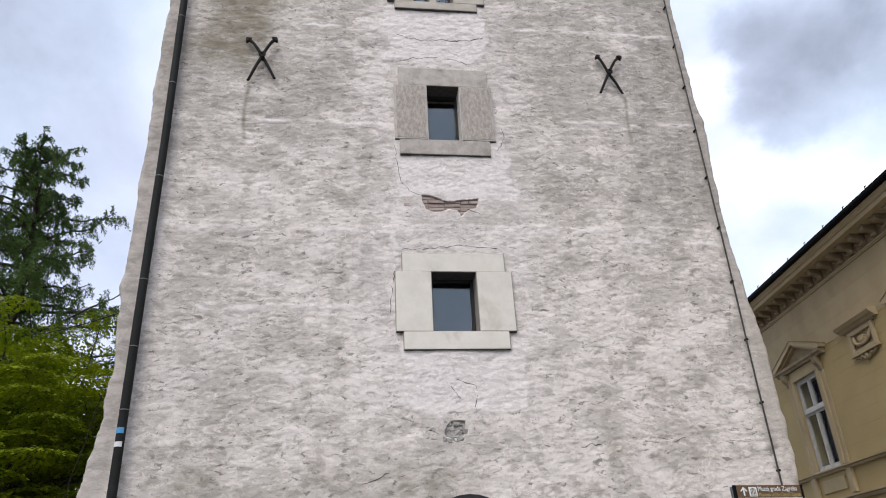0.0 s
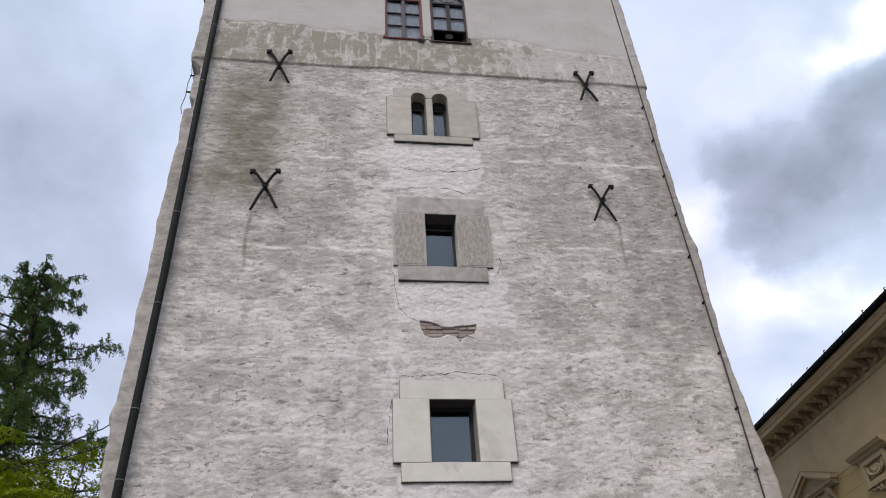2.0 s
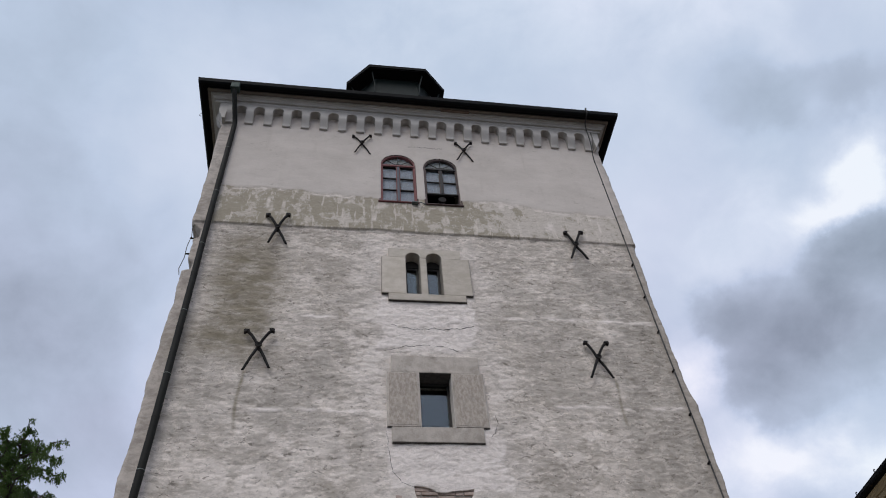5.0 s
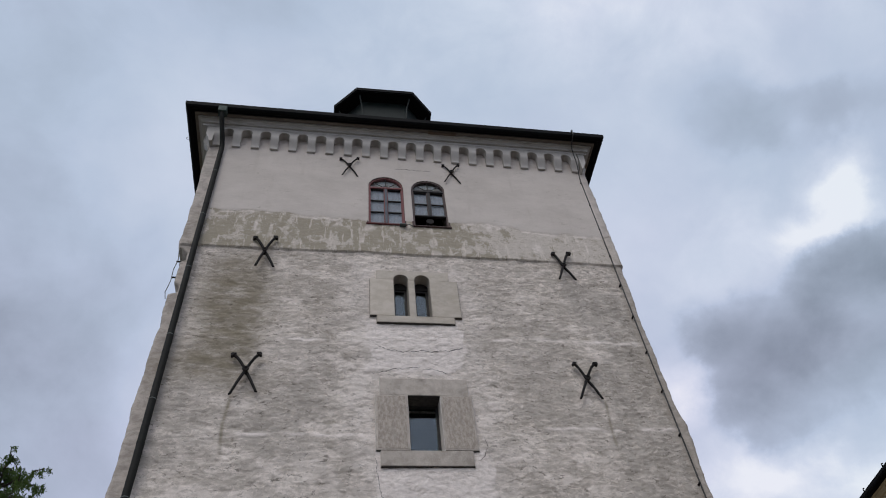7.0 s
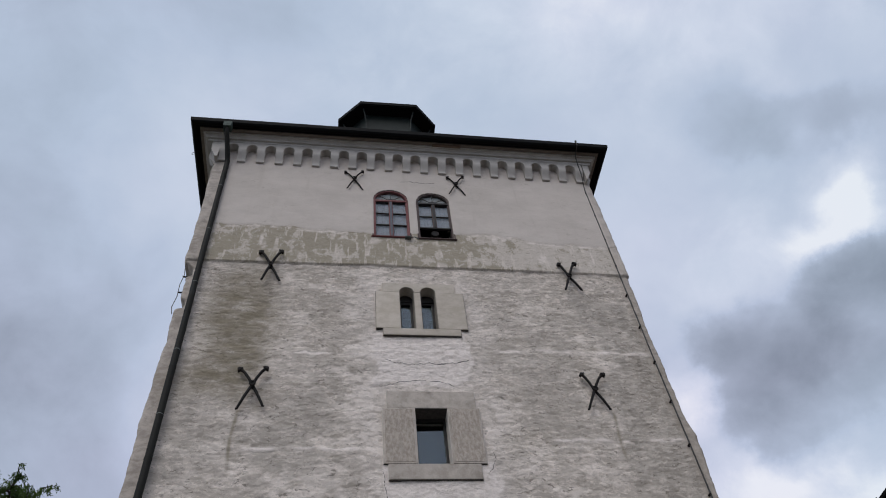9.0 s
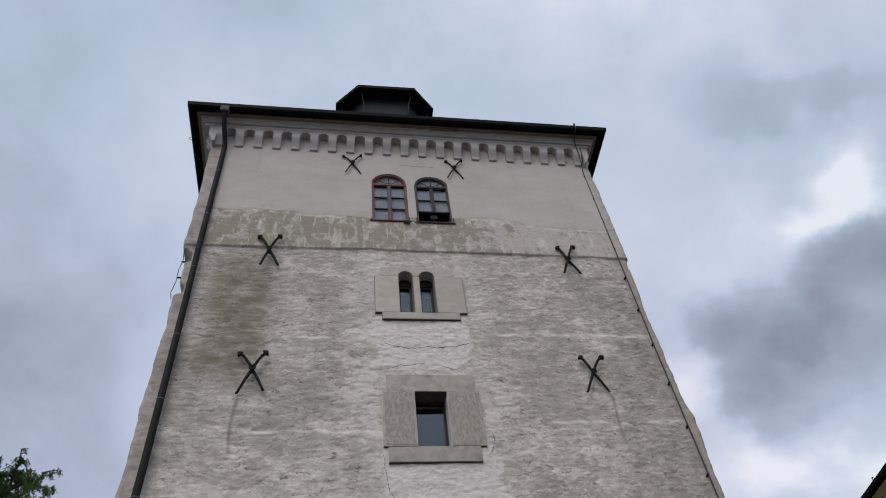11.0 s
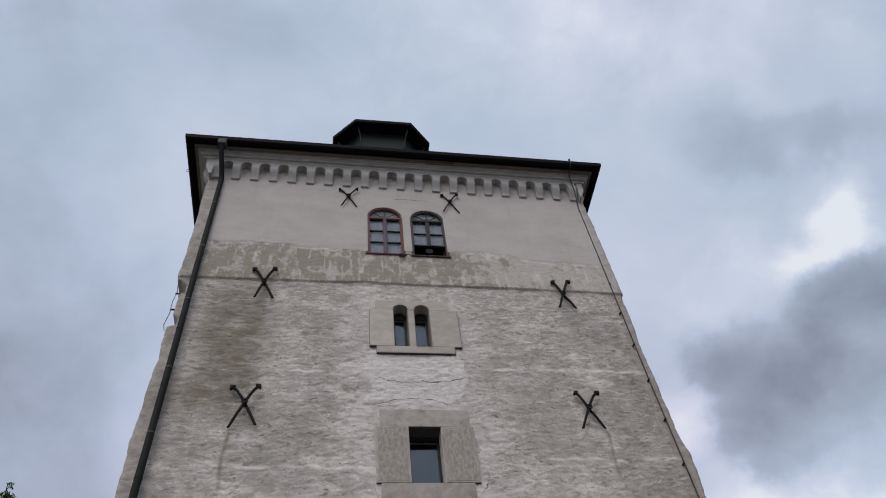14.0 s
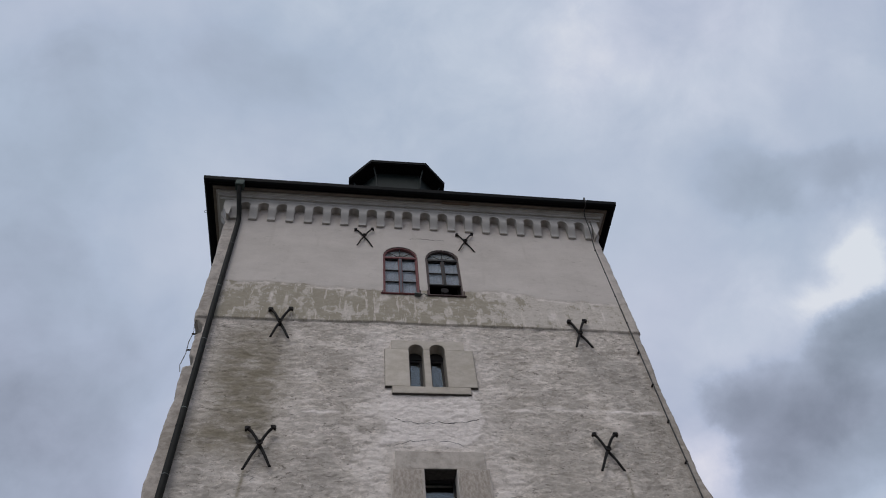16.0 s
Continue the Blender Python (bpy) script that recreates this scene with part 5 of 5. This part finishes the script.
def volute():
    """A cornice bracket: scrolled block, fat above and rolled in below."""
    side = [(0.0, 8.453), (-0.05, 8.453), (-0.085, 8.476), (-0.09, 8.506), (-0.07, 8.533), (-0.10, 8.552), (-0.17, 8.567), (-0.26, 8.582), (-0.31, 8.613), (-0.32, 8.651), (-0.31, 8.700), (0.0, 8.700)]
    bm = prism(side, -0.075, 0.075, axis="x")
    for x in (-0.084, 0.084):
        tube([(x - 0.012, -0.055, 8.495), (x + 0.012, -0.055, 8.495)], 0.036, 10, bm)
        tube([(x - 0.012, -0.25, 8.635), (x + 0.012, -0.25, 8.635)], 0.048, 10, bm)
    box(-0.10, 0.10, -0.34, 0.0, 8.681, 8.702, bm=bm)
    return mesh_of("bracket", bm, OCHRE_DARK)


def palace_cornice():
    run("architrave", [(-0.01, 8.345), (0.03, 8.345), (0.03, 8.37), (0.06, 8.385), (0.06, 8.41), (-0.01, 8.41)], OCHRE_TRIM)
    run("bracket_ground", [(-0.01, 8.411), (0.02, 8.411), (0.02, 8.70), (-0.01, 8.70)], OCHRE_DARK)
    run("corona", [(-0.02, 8.703), (0.38, 8.703), (0.50, 8.715), (0.50, 8.81), (0.53, 8.825), (0.56, 8.885), (0.60, 8.925), (-0.02, 8.925)], OCHRE_TRIM, "deep moulded ochre cornice")
    run("gutter", [(0.50, 8.927), (0.60, 8.927), (0.68, 8.95), (0.70, 8.985), (0.70, 9.045), (0.68, 9.05), (0.66, 8.98), (0.50, 8.97)], SHEET, "dark sheet metal gutter")
    me = volute()
    rosette = mesh_of("rosette", tube([(0, -0.075, 8.59), (0, 0.0, 8.59)], [0.03, 0.06], 9), OCHRE_DARK)
    x = -8.95 - 0.465 * 3
    while x < -1.0:
        part("bracket", me, OCHRE_DARK, palace, at=pose(x + 0.2325, -0.02, 0))
        part("rosette", rosette, OCHRE_DARK, palace, at=pose(x, -0.02, 0))
        x += 0.465
    hook = mesh_of("gutter_hook", tube([(0, -0.60, 8.97), (0, -0.705, 9.055), (0, -0.70, 9.09), (0, -0.67, 9.105)], 0.013, 5), IRON)
    for i in range(12):
        part("gutter_hook", hook, IRON, palace, at=pose(-9.47 + 0.862 * i, 0, 0))
    roof = prism([(-0.62, 8.99), (PDEPTH / 2, 12.3), (PDEPTH + 0.4, 8.99)], PX0 - 0.3, PX1 + 0.3, axis="x")
    part("roof", roof, SLATE, palace, "dark tiled pitched roof")


def palace_window(cx):
    w = holder("window", palace, "tall white wooden casement window under a stucco pediment", pose(cx, 0, 0))
    h = 0.555
    for s in (-1, 1):
        a, b = sorted((s * h, s * 0.70))
        part("surround", box(a, b, -0.05, 0.10, SILL_Z, HEAD_Z, 0.008), OCHRE_TRIM, w)
        a, b = sorted((s * 0.701, s * 0.765))
        part("surround_edge", box(a, b, -0.075, 0.02, SILL_Z, HEAD_Z + 0.1, 0.01), OCHRE_TRIM, w)
        a, b = sorted((s * 0.766, s * 0.90))
        part("pilaster", box(a, b, -0.025, 0.02, SILL_Z, HEAD_Z + 0.03, 0.006), OCHRE_TRIM, w)
        part("pilaster_foot", box(a - 0.01, b + 0.01, -0.04, 0.0, SILL_Z, SILL_Z + 0.22, 0.012), OCHRE_TRIM, w)
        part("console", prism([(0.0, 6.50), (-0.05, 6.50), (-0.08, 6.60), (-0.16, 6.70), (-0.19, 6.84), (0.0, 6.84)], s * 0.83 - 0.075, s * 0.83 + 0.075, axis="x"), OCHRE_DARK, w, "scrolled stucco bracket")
    part("head_surround", box(-0.70, 0.70, -0.052, 0.10, HEAD_Z, HEAD_Z + 0.12, 0.008), OCHRE_TRIM, w)
    part("frieze", box(-0.74, 0.74, -0.03, 0.02, HEAD_Z + 0.121, 6.845), OCHRE_TRIM, w)
    ped = holder("pediment", w, "triangular stucco pediment", Matrix.Diagonal((1, 0.62, 1, 1)))
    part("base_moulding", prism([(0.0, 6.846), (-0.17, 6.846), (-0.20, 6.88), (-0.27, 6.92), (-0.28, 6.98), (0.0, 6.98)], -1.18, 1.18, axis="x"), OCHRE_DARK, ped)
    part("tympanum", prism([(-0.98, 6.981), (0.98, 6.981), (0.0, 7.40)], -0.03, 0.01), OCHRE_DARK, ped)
    for s in (-1, 1):
        part("raking_moulding", prism([(s * 1.24, 6.981), (s * 1.26, 7.06), (0.0, 7.53), (0.0, 7.43), (s * 1.10, 6.981)], -0.29, 0.0), OCHRE_TRIM, ped)
        part("raking_fillet", prism([(s * 1.095, 6.982), (0.0, 7.428), (0.0, 7.37), (s * 0.95, 6.982)], -0.17, 0.0), OCHRE_TRIM, ped)
        part("raking_cap", prism([(s * 1.27, 7.063), (s * 1.27, 7.078), (0.0, 7.55), (0.0, 7.532)], -0.31, 0.0), OCHRE_DARK, ped)
    # white frames
    f = holder("frame", w, "white painted frame with worn edges")
    y0, y1 = 0.03, 0.11
    for a, b, c, d in ((-h + 0.001, -h + 0.055, SILL_Z, HEAD_Z - 0.001), (h - 0.055, h - 0.001, SILL_Z, HEAD_Z - 0.001), (-h + 0.056, h - 0.056, HEAD_Z - 0.055, HEAD_Z - 0.001), (-h + 0.056, h - 0.056, SILL_Z, SILL_Z + 0.07)):
        part("frame_member", box(a, b, y0, y1, c, d, 0.006), WHITE_WOOD, f)
    part("transom", box(-h + 0.056, h - 0.056, y0 - 0.03, y1, 5.68, 5.78, 0.012), WHITE_WOOD, f)
    for za, zb in ((SILL_Z + 0.071, 5.679), (5.781, HEAD_Z - 0.056)):
        part("mullion", box(-0.026, 0.026, y0 - 0.005, y1 - 0.01, za, zb, 0.008), WHITE_WOOD, f)
        for s in (-1, 1):
            a, b = sorted((s * 0.033, s * (h - 0.057)))
            bm = bmesh.new()
            for p, q, r, t in ((a, a + 0.03, za, zb), (b - 0.03, b, za, zb), (a + 0.035, b - 0.0305, za, za + 0.05), (a + 0.035, b - 0.0305, zb - 0.045, zb)):
                box(p, q, y0 + 0.02, y1 - 0.005, r, t, bm=bm)
            part("sash", bm, WHITE_WOOD, f)
            part("pane", box(a + 0.03, b - 0.03, y0 + 0.05, y0 + 0.055, za + 0.03, zb - 0.03), DULL_GLASS, w).visible_shadow = False
            part("curtain", curtain(a + (0.02 if s < 0 else 0.22), b - (0.22 if s < 0 else 0.02), 0.30, za, zb), GAUZE, w, "grey net curtain")
    part("window_sill", box(-h - 0.02, h + 0.02, -0.10, 0.03, SILL_Z - 0.03, SILL_Z - 0.001, 0.006), WHITE_WOOD, w, "white metal window sill")
    part("apron_panel", box(-0.50, 0.50, -0.03, 0.02, 3.72, 4.02, 0.012), OCHRE_TRIM, w)
    for s in (-1, 1):
        a, b = sorted((s * 0.72, s * 0.92))
        part("apron_block", box(a, b, -0.07, 0.02, 3.60, 4.14, 0.012), OCHRE_TRIM, w)


def curtain(x0, x1, y, z0, z1):
    bm = bmesh.new()
    k = 18
    rows_ = [[bm.verts.new((x0 + (x1 - x0) * i / k, y + 0.03 * math.sin(i * 1.9) + d, z)) for i in range(k + 1)] for z, d in ((z0, 0), (z1, 0), (z1, 0.006), (z0, 0.006))]
    for a, b in zip(rows_, rows_[1:] + rows_[:1]):
        for i in range(k):
            bm.faces.new((a[i], a[i + 1], b[i + 1], b[i]))
    return bm


def relief_panel(cx):
    r = holder("relief_panel", palace, "small framed stucco relief under a moulded cap", pose(cx, 0, 0))
    part("cap", prism([(0.0, 6.95), (-0.08, 6.95), (-0.11, 6.99), (-0.17, 7.02), (-0.22, 7.09), (-0.22, 7.12), (0.0, 7.14)], -0.72, 0.72, axis="x"), OCHRE_TRIM, r)
    part("cap_bed", prism([(0.0, 6.90), (-0.05, 6.90), (-0.07, 6.949), (0.0, 6.949)], -0.60, 0.60, axis="x"), OCHRE_DARK, r)
    for a, b, c, d in ((-0.50, -0.38, 6.36, 6.90), (0.38, 0.50, 6.36, 6.90), (-0.379, 0.379, 6.80, 6.90), (-0.379, 0.379, 6.36, 6.46)):
        part("frame_member", box(a, b, -0.065, 0.0, c, d, 0.014), OCHRE_TRIM, r)
    part("back_panel", box(-0.379, 0.379, -0.006, 0.004, 6.461, 6.799), OCHRE_DARK, r)
    shell = bmesh.new()
    for i in range(9):
        a = radians(205 + 130 * i / 8)
        tube([(0, -0.02, 6.74), (0.13 * math.cos(a), -0.055, 6.74 + 0.13 * math.sin(a)), (0.20 * math.cos(a), -0.035, 6.74 + 0.22 * math.sin(a))], [0.016, 0.03, 0.014], 6, shell)
    part("shell_relief", shell, OCHRE_TRIM, r)
    swag = bmesh.new()
    for s in (-1, 1):
        tube([(s * 0.33, -0.02, 6.77), (s * 0.27, -0.05, 6.62), (s * 0.16, -0.05, 6.55), (0, -0.05, 6.53)], [0.03, 0.042, 0.036, 0.03], 7, swag)
    part("swag_relief", swag, OCHRE_TRIM, r)
    part("bottom_sill", box(-0.54, 0.54, -0.085, 0.0, 6.325, 6.359, 0.008), OCHRE_TRIM, r)
    pend = bmesh.new()
    for s in (-1, 1):
        tube([(s * 0.38, -0.03, 6.30), (s * 0.24, -0.04, 6.25), (s * 0.17, -0.04, 6.30), (s * 0.09, -0.04, 6.20), (0, -0.04, 6.17)], [0.035, 0.03, 0.03, 0.03, 0.03], 7, pend)
    tube([(0, -0.045, 6.30), (0, -0.05, 6.22), (0, -0.04, 6.15)], [0.04, 0.05, 0.02], 8, pend)
    part("pendant", pend, OCHRE_DARK, r)


palace_walls()
palace_cornice()
run("sill_course", [(-0.01, 4.14), (0.05, 4.14), (0.07, 4.19), (0.11, 4.205), (0.11, 4.235), (-0.01, 4.248)], OCHRE_TRIM)
run("floor_course", [(-0.01, 3.44), (0.06, 3.44), (0.09, 3.50), (0.13, 3.52), (0.13, 3.56), (-0.01, 3.58)], OCHRE_TRIM)
for c in WIN:
    palace_window(c)
relief_panel(-5.13)


# ---- direction sign ----
def flat_text(words, size, material, parent, at, label, narrow=0.9):
    cu = bpy.data.curves.new("words", "FONT")
    cu.body, cu.size, cu.extrude = words, size, 0.0012
    cu.space_character = 1.0
    ob = bpy.data.objects.new("words", cu)
    scene.collection.objects.link(ob)
    bpy.context.view_layer.update()
    me = bpy.data.meshes.new_from_object(ob)
    bpy.data.objects.remove(ob)
    me.materials.clear()
    me.materials.append(material)
    return part("lettering", me, material, parent, label, at=at @ Matrix.Diagonal((narrow, 1, 1, 1)))


def direction_sign():
    a, b = Vector((4.53, -1.65, 0)), Vector((5.47, -1.51, 0))
    turn = math.degrees(math.atan2(b.y - a.y, b.x - a.x))
    s = thing("direction_sign", "brown enamel street direction sign with white and yellow lettering", "sign", a, turn=turn)
    L = (b - a).length
    for x in (0.012, L - 0.02):
        part("post", tube([(x, 0.06, 0.0), (x, 0.06, 2.74)], 0.03, 10), ZINC, s)
    for i in range(4):
        z1 = 2.755 - i * 0.158
        p = holder("panel", s)
        part("plate", box(0.02, L - 0.03, 0.0, 0.03, z1 - 0.150, z1, 0.004), SIGN_BROWN, p)
        part("end_cap", box(-0.012, 0.019, -0.004, 0.034, z1 - 0.152, z1 + 0.002, 0.004), SHEET, p)
        part("end_cap", box(L - 0.029, L, -0.004, 0.034, z1 - 0.152, z1 + 0.002, 0.004), SHEET, p)
        part("rim", box(0.02, L - 0.03, -0.0015, 0.0, z1 - 0.150, z1 - 0.144), SIGN_WHITE, p)
        arrow = bmesh.new()
        prism([(0.105, z1 - 0.118), (0.105, z1 - 0.05), (0.075, z1 - 0.075), (0.068, z1 - 0.064), (0.115, z1 - 0.02), (0.162, z1 - 0.064), (0.155, z1 - 0.075), (0.125, z1 - 0.05), (0.125, z1 - 0.118)], -0.003, -0.0005, arrow)
        part("arrow", arrow, SIGN_WHITE, p)
        part("symbol", box(0.185, 0.295, -0.003, -0.0005, z1 - 0.128, z1 - 0.022), SIGN_WHITE, p)
        icon = bmesh.new()
        prism([(0.20, z1 - 0.052), (0.28, z1 - 0.052), (0.24, z1 - 0.032)], -0.005, -0.0035, icon)
        for k in range(4):
            box(0.206 + 0.02 * k, 0.216 + 0.02 * k, -0.005, -0.0035, z1 - 0.105, z1 - 0.058, bm=icon)
        box(0.20, 0.28, -0.005, -0.0035, z1 - 0.118, z1 - 0.110, bm=icon)
        part("museum_symbol", icon, SIGN_BROWN, p)
        if i == 0:
            flat_text("Muzej grada Zagreba", 0.075, SIGN_WHITE, p, pose(0.31, -0.002, z1 - 0.066, 90, 0, 0), "white words", 0.88)
            flat_text("Museum of the City of Zagreb", 0.060, SIGN_YELLOW, p, pose(0.31, -0.002, z1 - 0.128, 90, 0, 0), "yellow words", 0.80)
        else:
            part("lettering", box(0.32, 0.86, -0.003, -0.0005, z1 - 0.068, z1 - 0.022), SIGN_WHITE, p, "illegible white line")
            part("lettering", box(0.32, 0.80, -0.003, -0.0005, z1 - 0.126, z1 - 0.090), SIGN_YELLOW, p, "illegible yellow line")


direction_sign()


# ---- trees ----
class Leaves:
    """Gathers many small leaf blades into one mesh."""

    def __init__(self):
        self.v, self.f = [], []

    def blade(self, base, way, side, length, width):
        i = len(self.v)
        mid = base + way * (length * 0.5)
        self.v += [base, mid + side * width, base + way * length, mid - side * width]
        self.f.append((i, i + 1, i + 2, i + 3))

    def mesh(self, name, material):
        me = bpy.data.meshes.new(name)
        me.from_pydata([tuple(p) for p in self.v], [], self.f)
        me.materials.append(material)
        return me


def rand_way(rng):
    while True:
        v = Vector((rng.uniform(-1, 1), rng.uniform(-1, 1), rng.uniform(-1, 1)))
        if 0.1 < v.length < 1:
            return v.normalized()


def larch(place, height, lean, spread, seed, label):
    """Drooping open conifer: long limbs that rise at the tip, hung with feathery twigs."""
    rng = random.Random(seed)
    t = thing("larch_tree", label, "tree", place)
    trunk = [Vector((lean * (k / 12) ** 1.5 + 0.12 * math.sin(k * 0.9), 0.1 * math.cos(k * 1.3), height * k / 12)) for k in range(13)]
    part("trunk", tube(trunk, [0.36 * (1 - k / 12.6) + 0.012 for k in range(13)], 9), BARK, t, smooth=True)
    limbs, crown = bmesh.new(), Leaves()

    def on_trunk(f):
        k = min(int(f * 12), 11)
        return trunk[k].lerp(trunk[k + 1], f * 12 - k)

    def twig(base, way, length):
        end = base + way * length * 0.45 + Vector((0, 0, -length * 0.9))
        n = max(6, int(length * 30))
        for i in range(n):
            f = (i + 0.5) / n
            p = base.lerp(end, f) + Vector((0, 0, 0.15 * length * f * (1 - f)))
            for _ in range(2):
                d = (rand_way(rng) + Vector((0, 0, -0.35))).normalized()
                crown.blade(p, d, d.orthogonal().normalized(), rng.uniform(0.07, 0.15), rng.uniform(0.010, 0.019))

    count = 88
    for i in range(count):
        f = 0.34 + 0.657 * (i / count) ** 0.9
        base = on_trunk(f)
        a = i * 2.39996 + rng.uniform(-0.4, 0.4)
        reach = spread * (1.025 - f) ** 0.58 * rng.uniform(0.45, 1.3)
        out = Vector((math.cos(a), math.sin(a), 0))
        pts = []
        for k in range(8):
            s = k / 7
            pts.append(base + out * reach * s + Vector((0.12 * math.sin(k + i), 0.12 * math.cos(k * 1.7 + i), reach * (0.30 * s - 0.62 * s * s + 0.52 * s ** 3))))
        tube(pts, [0.075 * (1 - s / 7.4) * (0.5 + 0.5 * (1 - f)) + 0.008 for s in range(8)], 5, limbs)
        for k in range(1, 8):
            for _ in range(int(3 + reach * 0.9)):
                if rng.random() < 0.25:
                    continue
                s = rng.random()
                p = pts[k - 1].lerp(pts[k], s)
                side = Vector((-out.y, out.x, 0)) * rng.choice((-1, 1))
                way = (side * rng.uniform(0.3, 1.0) + out * rng.uniform(0.2, 0.9) + Vector((0, 0, rng.uniform(-0.1, 0.5)))).normalized()
                length = rng.uniform(0.25, 0.75) * (1.15 - 0.6 * k / 7) * (0.42 + 1.5 * (1 - f))
                sub = p + way * length * 0.9
                tube([p, p.lerp(sub, 0.5) + Vector((0, 0, 0.04)), sub], [0.012, 0.008, 0.004], 3, limbs)
                for q in (0.35, 0.7, 1.0):
                    twig(p.lerp(sub, q), way, rng.uniform(0.22, 0.55) * (0.6 + 0.9 * (1 - f)))
    part("limb", limbs, BARK, t)
    tagged(part("crown", crown.mesh("crown", NEEDLE), NEEDLE, t, "feathery dark green drooping needles"), kind="stuff")


def maple(place, height, radius, seed, label, turn=0.0):
    """Broad tree with layered flat sprays of small bright leaves."""
    rng = random.Random(seed)
    t = thing("maple_tree", label, "tree", place, turn=turn)
    trunk = [Vector((0.15 * math.sin(k), 0.1 * math.cos(k * 1.4), height * 0.45 * k / 6)) for k in range(7)]
    part("trunk", tube(trunk, [0.24 - 0.022 * k for k in range(7)], 9), BARK, t, smooth=True)
    limbs, crown = bmesh.new(), Leaves()
    for i in range(60):
        a = i * 2.39996 + rng.uniform(-0.3, 0.3)
        u = ((i + 0.5) / 60)
        zt = height * (0.22 + 0.78 * u)
        r = radius * math.sqrt(max(0.05, 1 - (abs(u - 0.32) / 0.80) ** 2)) * rng.uniform(0.72, 1.08)
        tip = Vector((math.cos(a) * r, math.sin(a) * r, zt))
        base = trunk[min(6, 2 + int(u * 5))]
        knee = base.lerp(tip, 0.5) + Vector((0, 0, 0.12 * r))
        tube([base, base.lerp(knee, 0.5) + Vector((0, 0, 0.1)), knee, tip], [0.075, 0.055, 0.038, 0.012], 5, limbs)
        for j in range(4):
            f = (0.98, 0.74, 0.86, 0.58)[j]
            p = knee.lerp(tip, f * 2 - 1)
            turn_ = a + (0, 1.0, -1.0, 0.6)[j] + rng.uniform(-0.4, 0.4)
            way = Vector((math.cos(turn_), math.sin(turn_), rng.uniform(-0.05, 0.22))).normalized()
            across = Vector((-way.y, way.x, 0)).normalized()
            long_, wide_ = rng.uniform(0.80, 1.30), rng.uniform(0.5, 0.8)
            tube([p, p + way * long_ * 0.5 + Vector((0, 0, 0.06)), p + way * long_], [0.016, 0.010, 0.004], 3, limbs)
            # a flat, slightly domed spray of leaves with drooping edges
            for _ in range(560):
                r, w = math.sqrt(rng.random()), rng.uniform(0, 2 * math.pi)
                r *= 1 + 0.16 * math.sin(5 * w + j)
                c = p + way * (long_ * (0.55 + 0.62 * r * math.cos(w))) + across * (wide_ * r * math.sin(w)) + Vector((0, 0, 0.05 - 0.15 * r * r + rng.gauss(0, 0.018)))
                d = (way * math.cos(w) + across * math.sin(w) + Vector((rng.uniform(-0.6, 0.6), rng.uniform(-0.6, 0.6), rng.uniform(-0.75, -0.05)))).normalized()
                side = d.cross(Vector((rng.uniform(-0.3, 0.3), rng.uniform(-0.3, 0.3), 1))).normalized()
                crown.blade(c, d, side, rng.uniform(0.06, 0.09), rng.uniform(0.026, 0.040))
    part("limb", limbs, BARK, t)
    tagged(part("crown", crown.mesh("crown", LEAF), LEAF, t, "layered bright green leaves"), kind="stuff")


def far(az, dist):
    return (dist * math.sin(radians(az)), -10 + dist * math.cos(radians(az)), 0)


larch(far(-24.3, 24.0), 16.45, -0.3, 5.9, 5, "tall dark green larch tree with drooping branches behind the tower")
maple(far(-24.5, 17.5), 6.9, 3.3, 21, "broad bright green maple tree beside the tower")
maple(far(-20.2, 20.5), 8.9, 3.4, 33, "broad bright green maple tree behind the tower's corner", 70)
maple(far(-28.5, 20.0), 8.0, 3.2, 47, "broad green maple tree further along", 140)

# wire from the tower's corner into the trees
overhead = thing("overhead_wire", "thin black wire slung between the tower and the trees", "wire", (-3.2, 0.1, 0))
p0, p1 = Vector((-0.03, 0.05, 5.62)), Vector(far(-24.6, 23.9)) + Vector((3.2, -0.1, 9.5))
pts = [p0.lerp(p1, s / 24) + Vector((0, 0, -0.5 * (s / 24) * (1 - s / 24) * 4 * 0.25)) for s in range(25)]
part("wire", tube(pts, 0.009, 5), IRON, overhead)
for s in range(1, 14, 3):
    part("wire_tie", tube([p0.lerp(p1, s / 60) + Vector((0, 0, -0.03 - 0.2 * (s / 60))), p0.lerp(p1, s / 60 + 0.004) + Vector((0, 0, 0.0 - 0.2 * (s / 60)))], 0.014, 5), IRON, overhead)
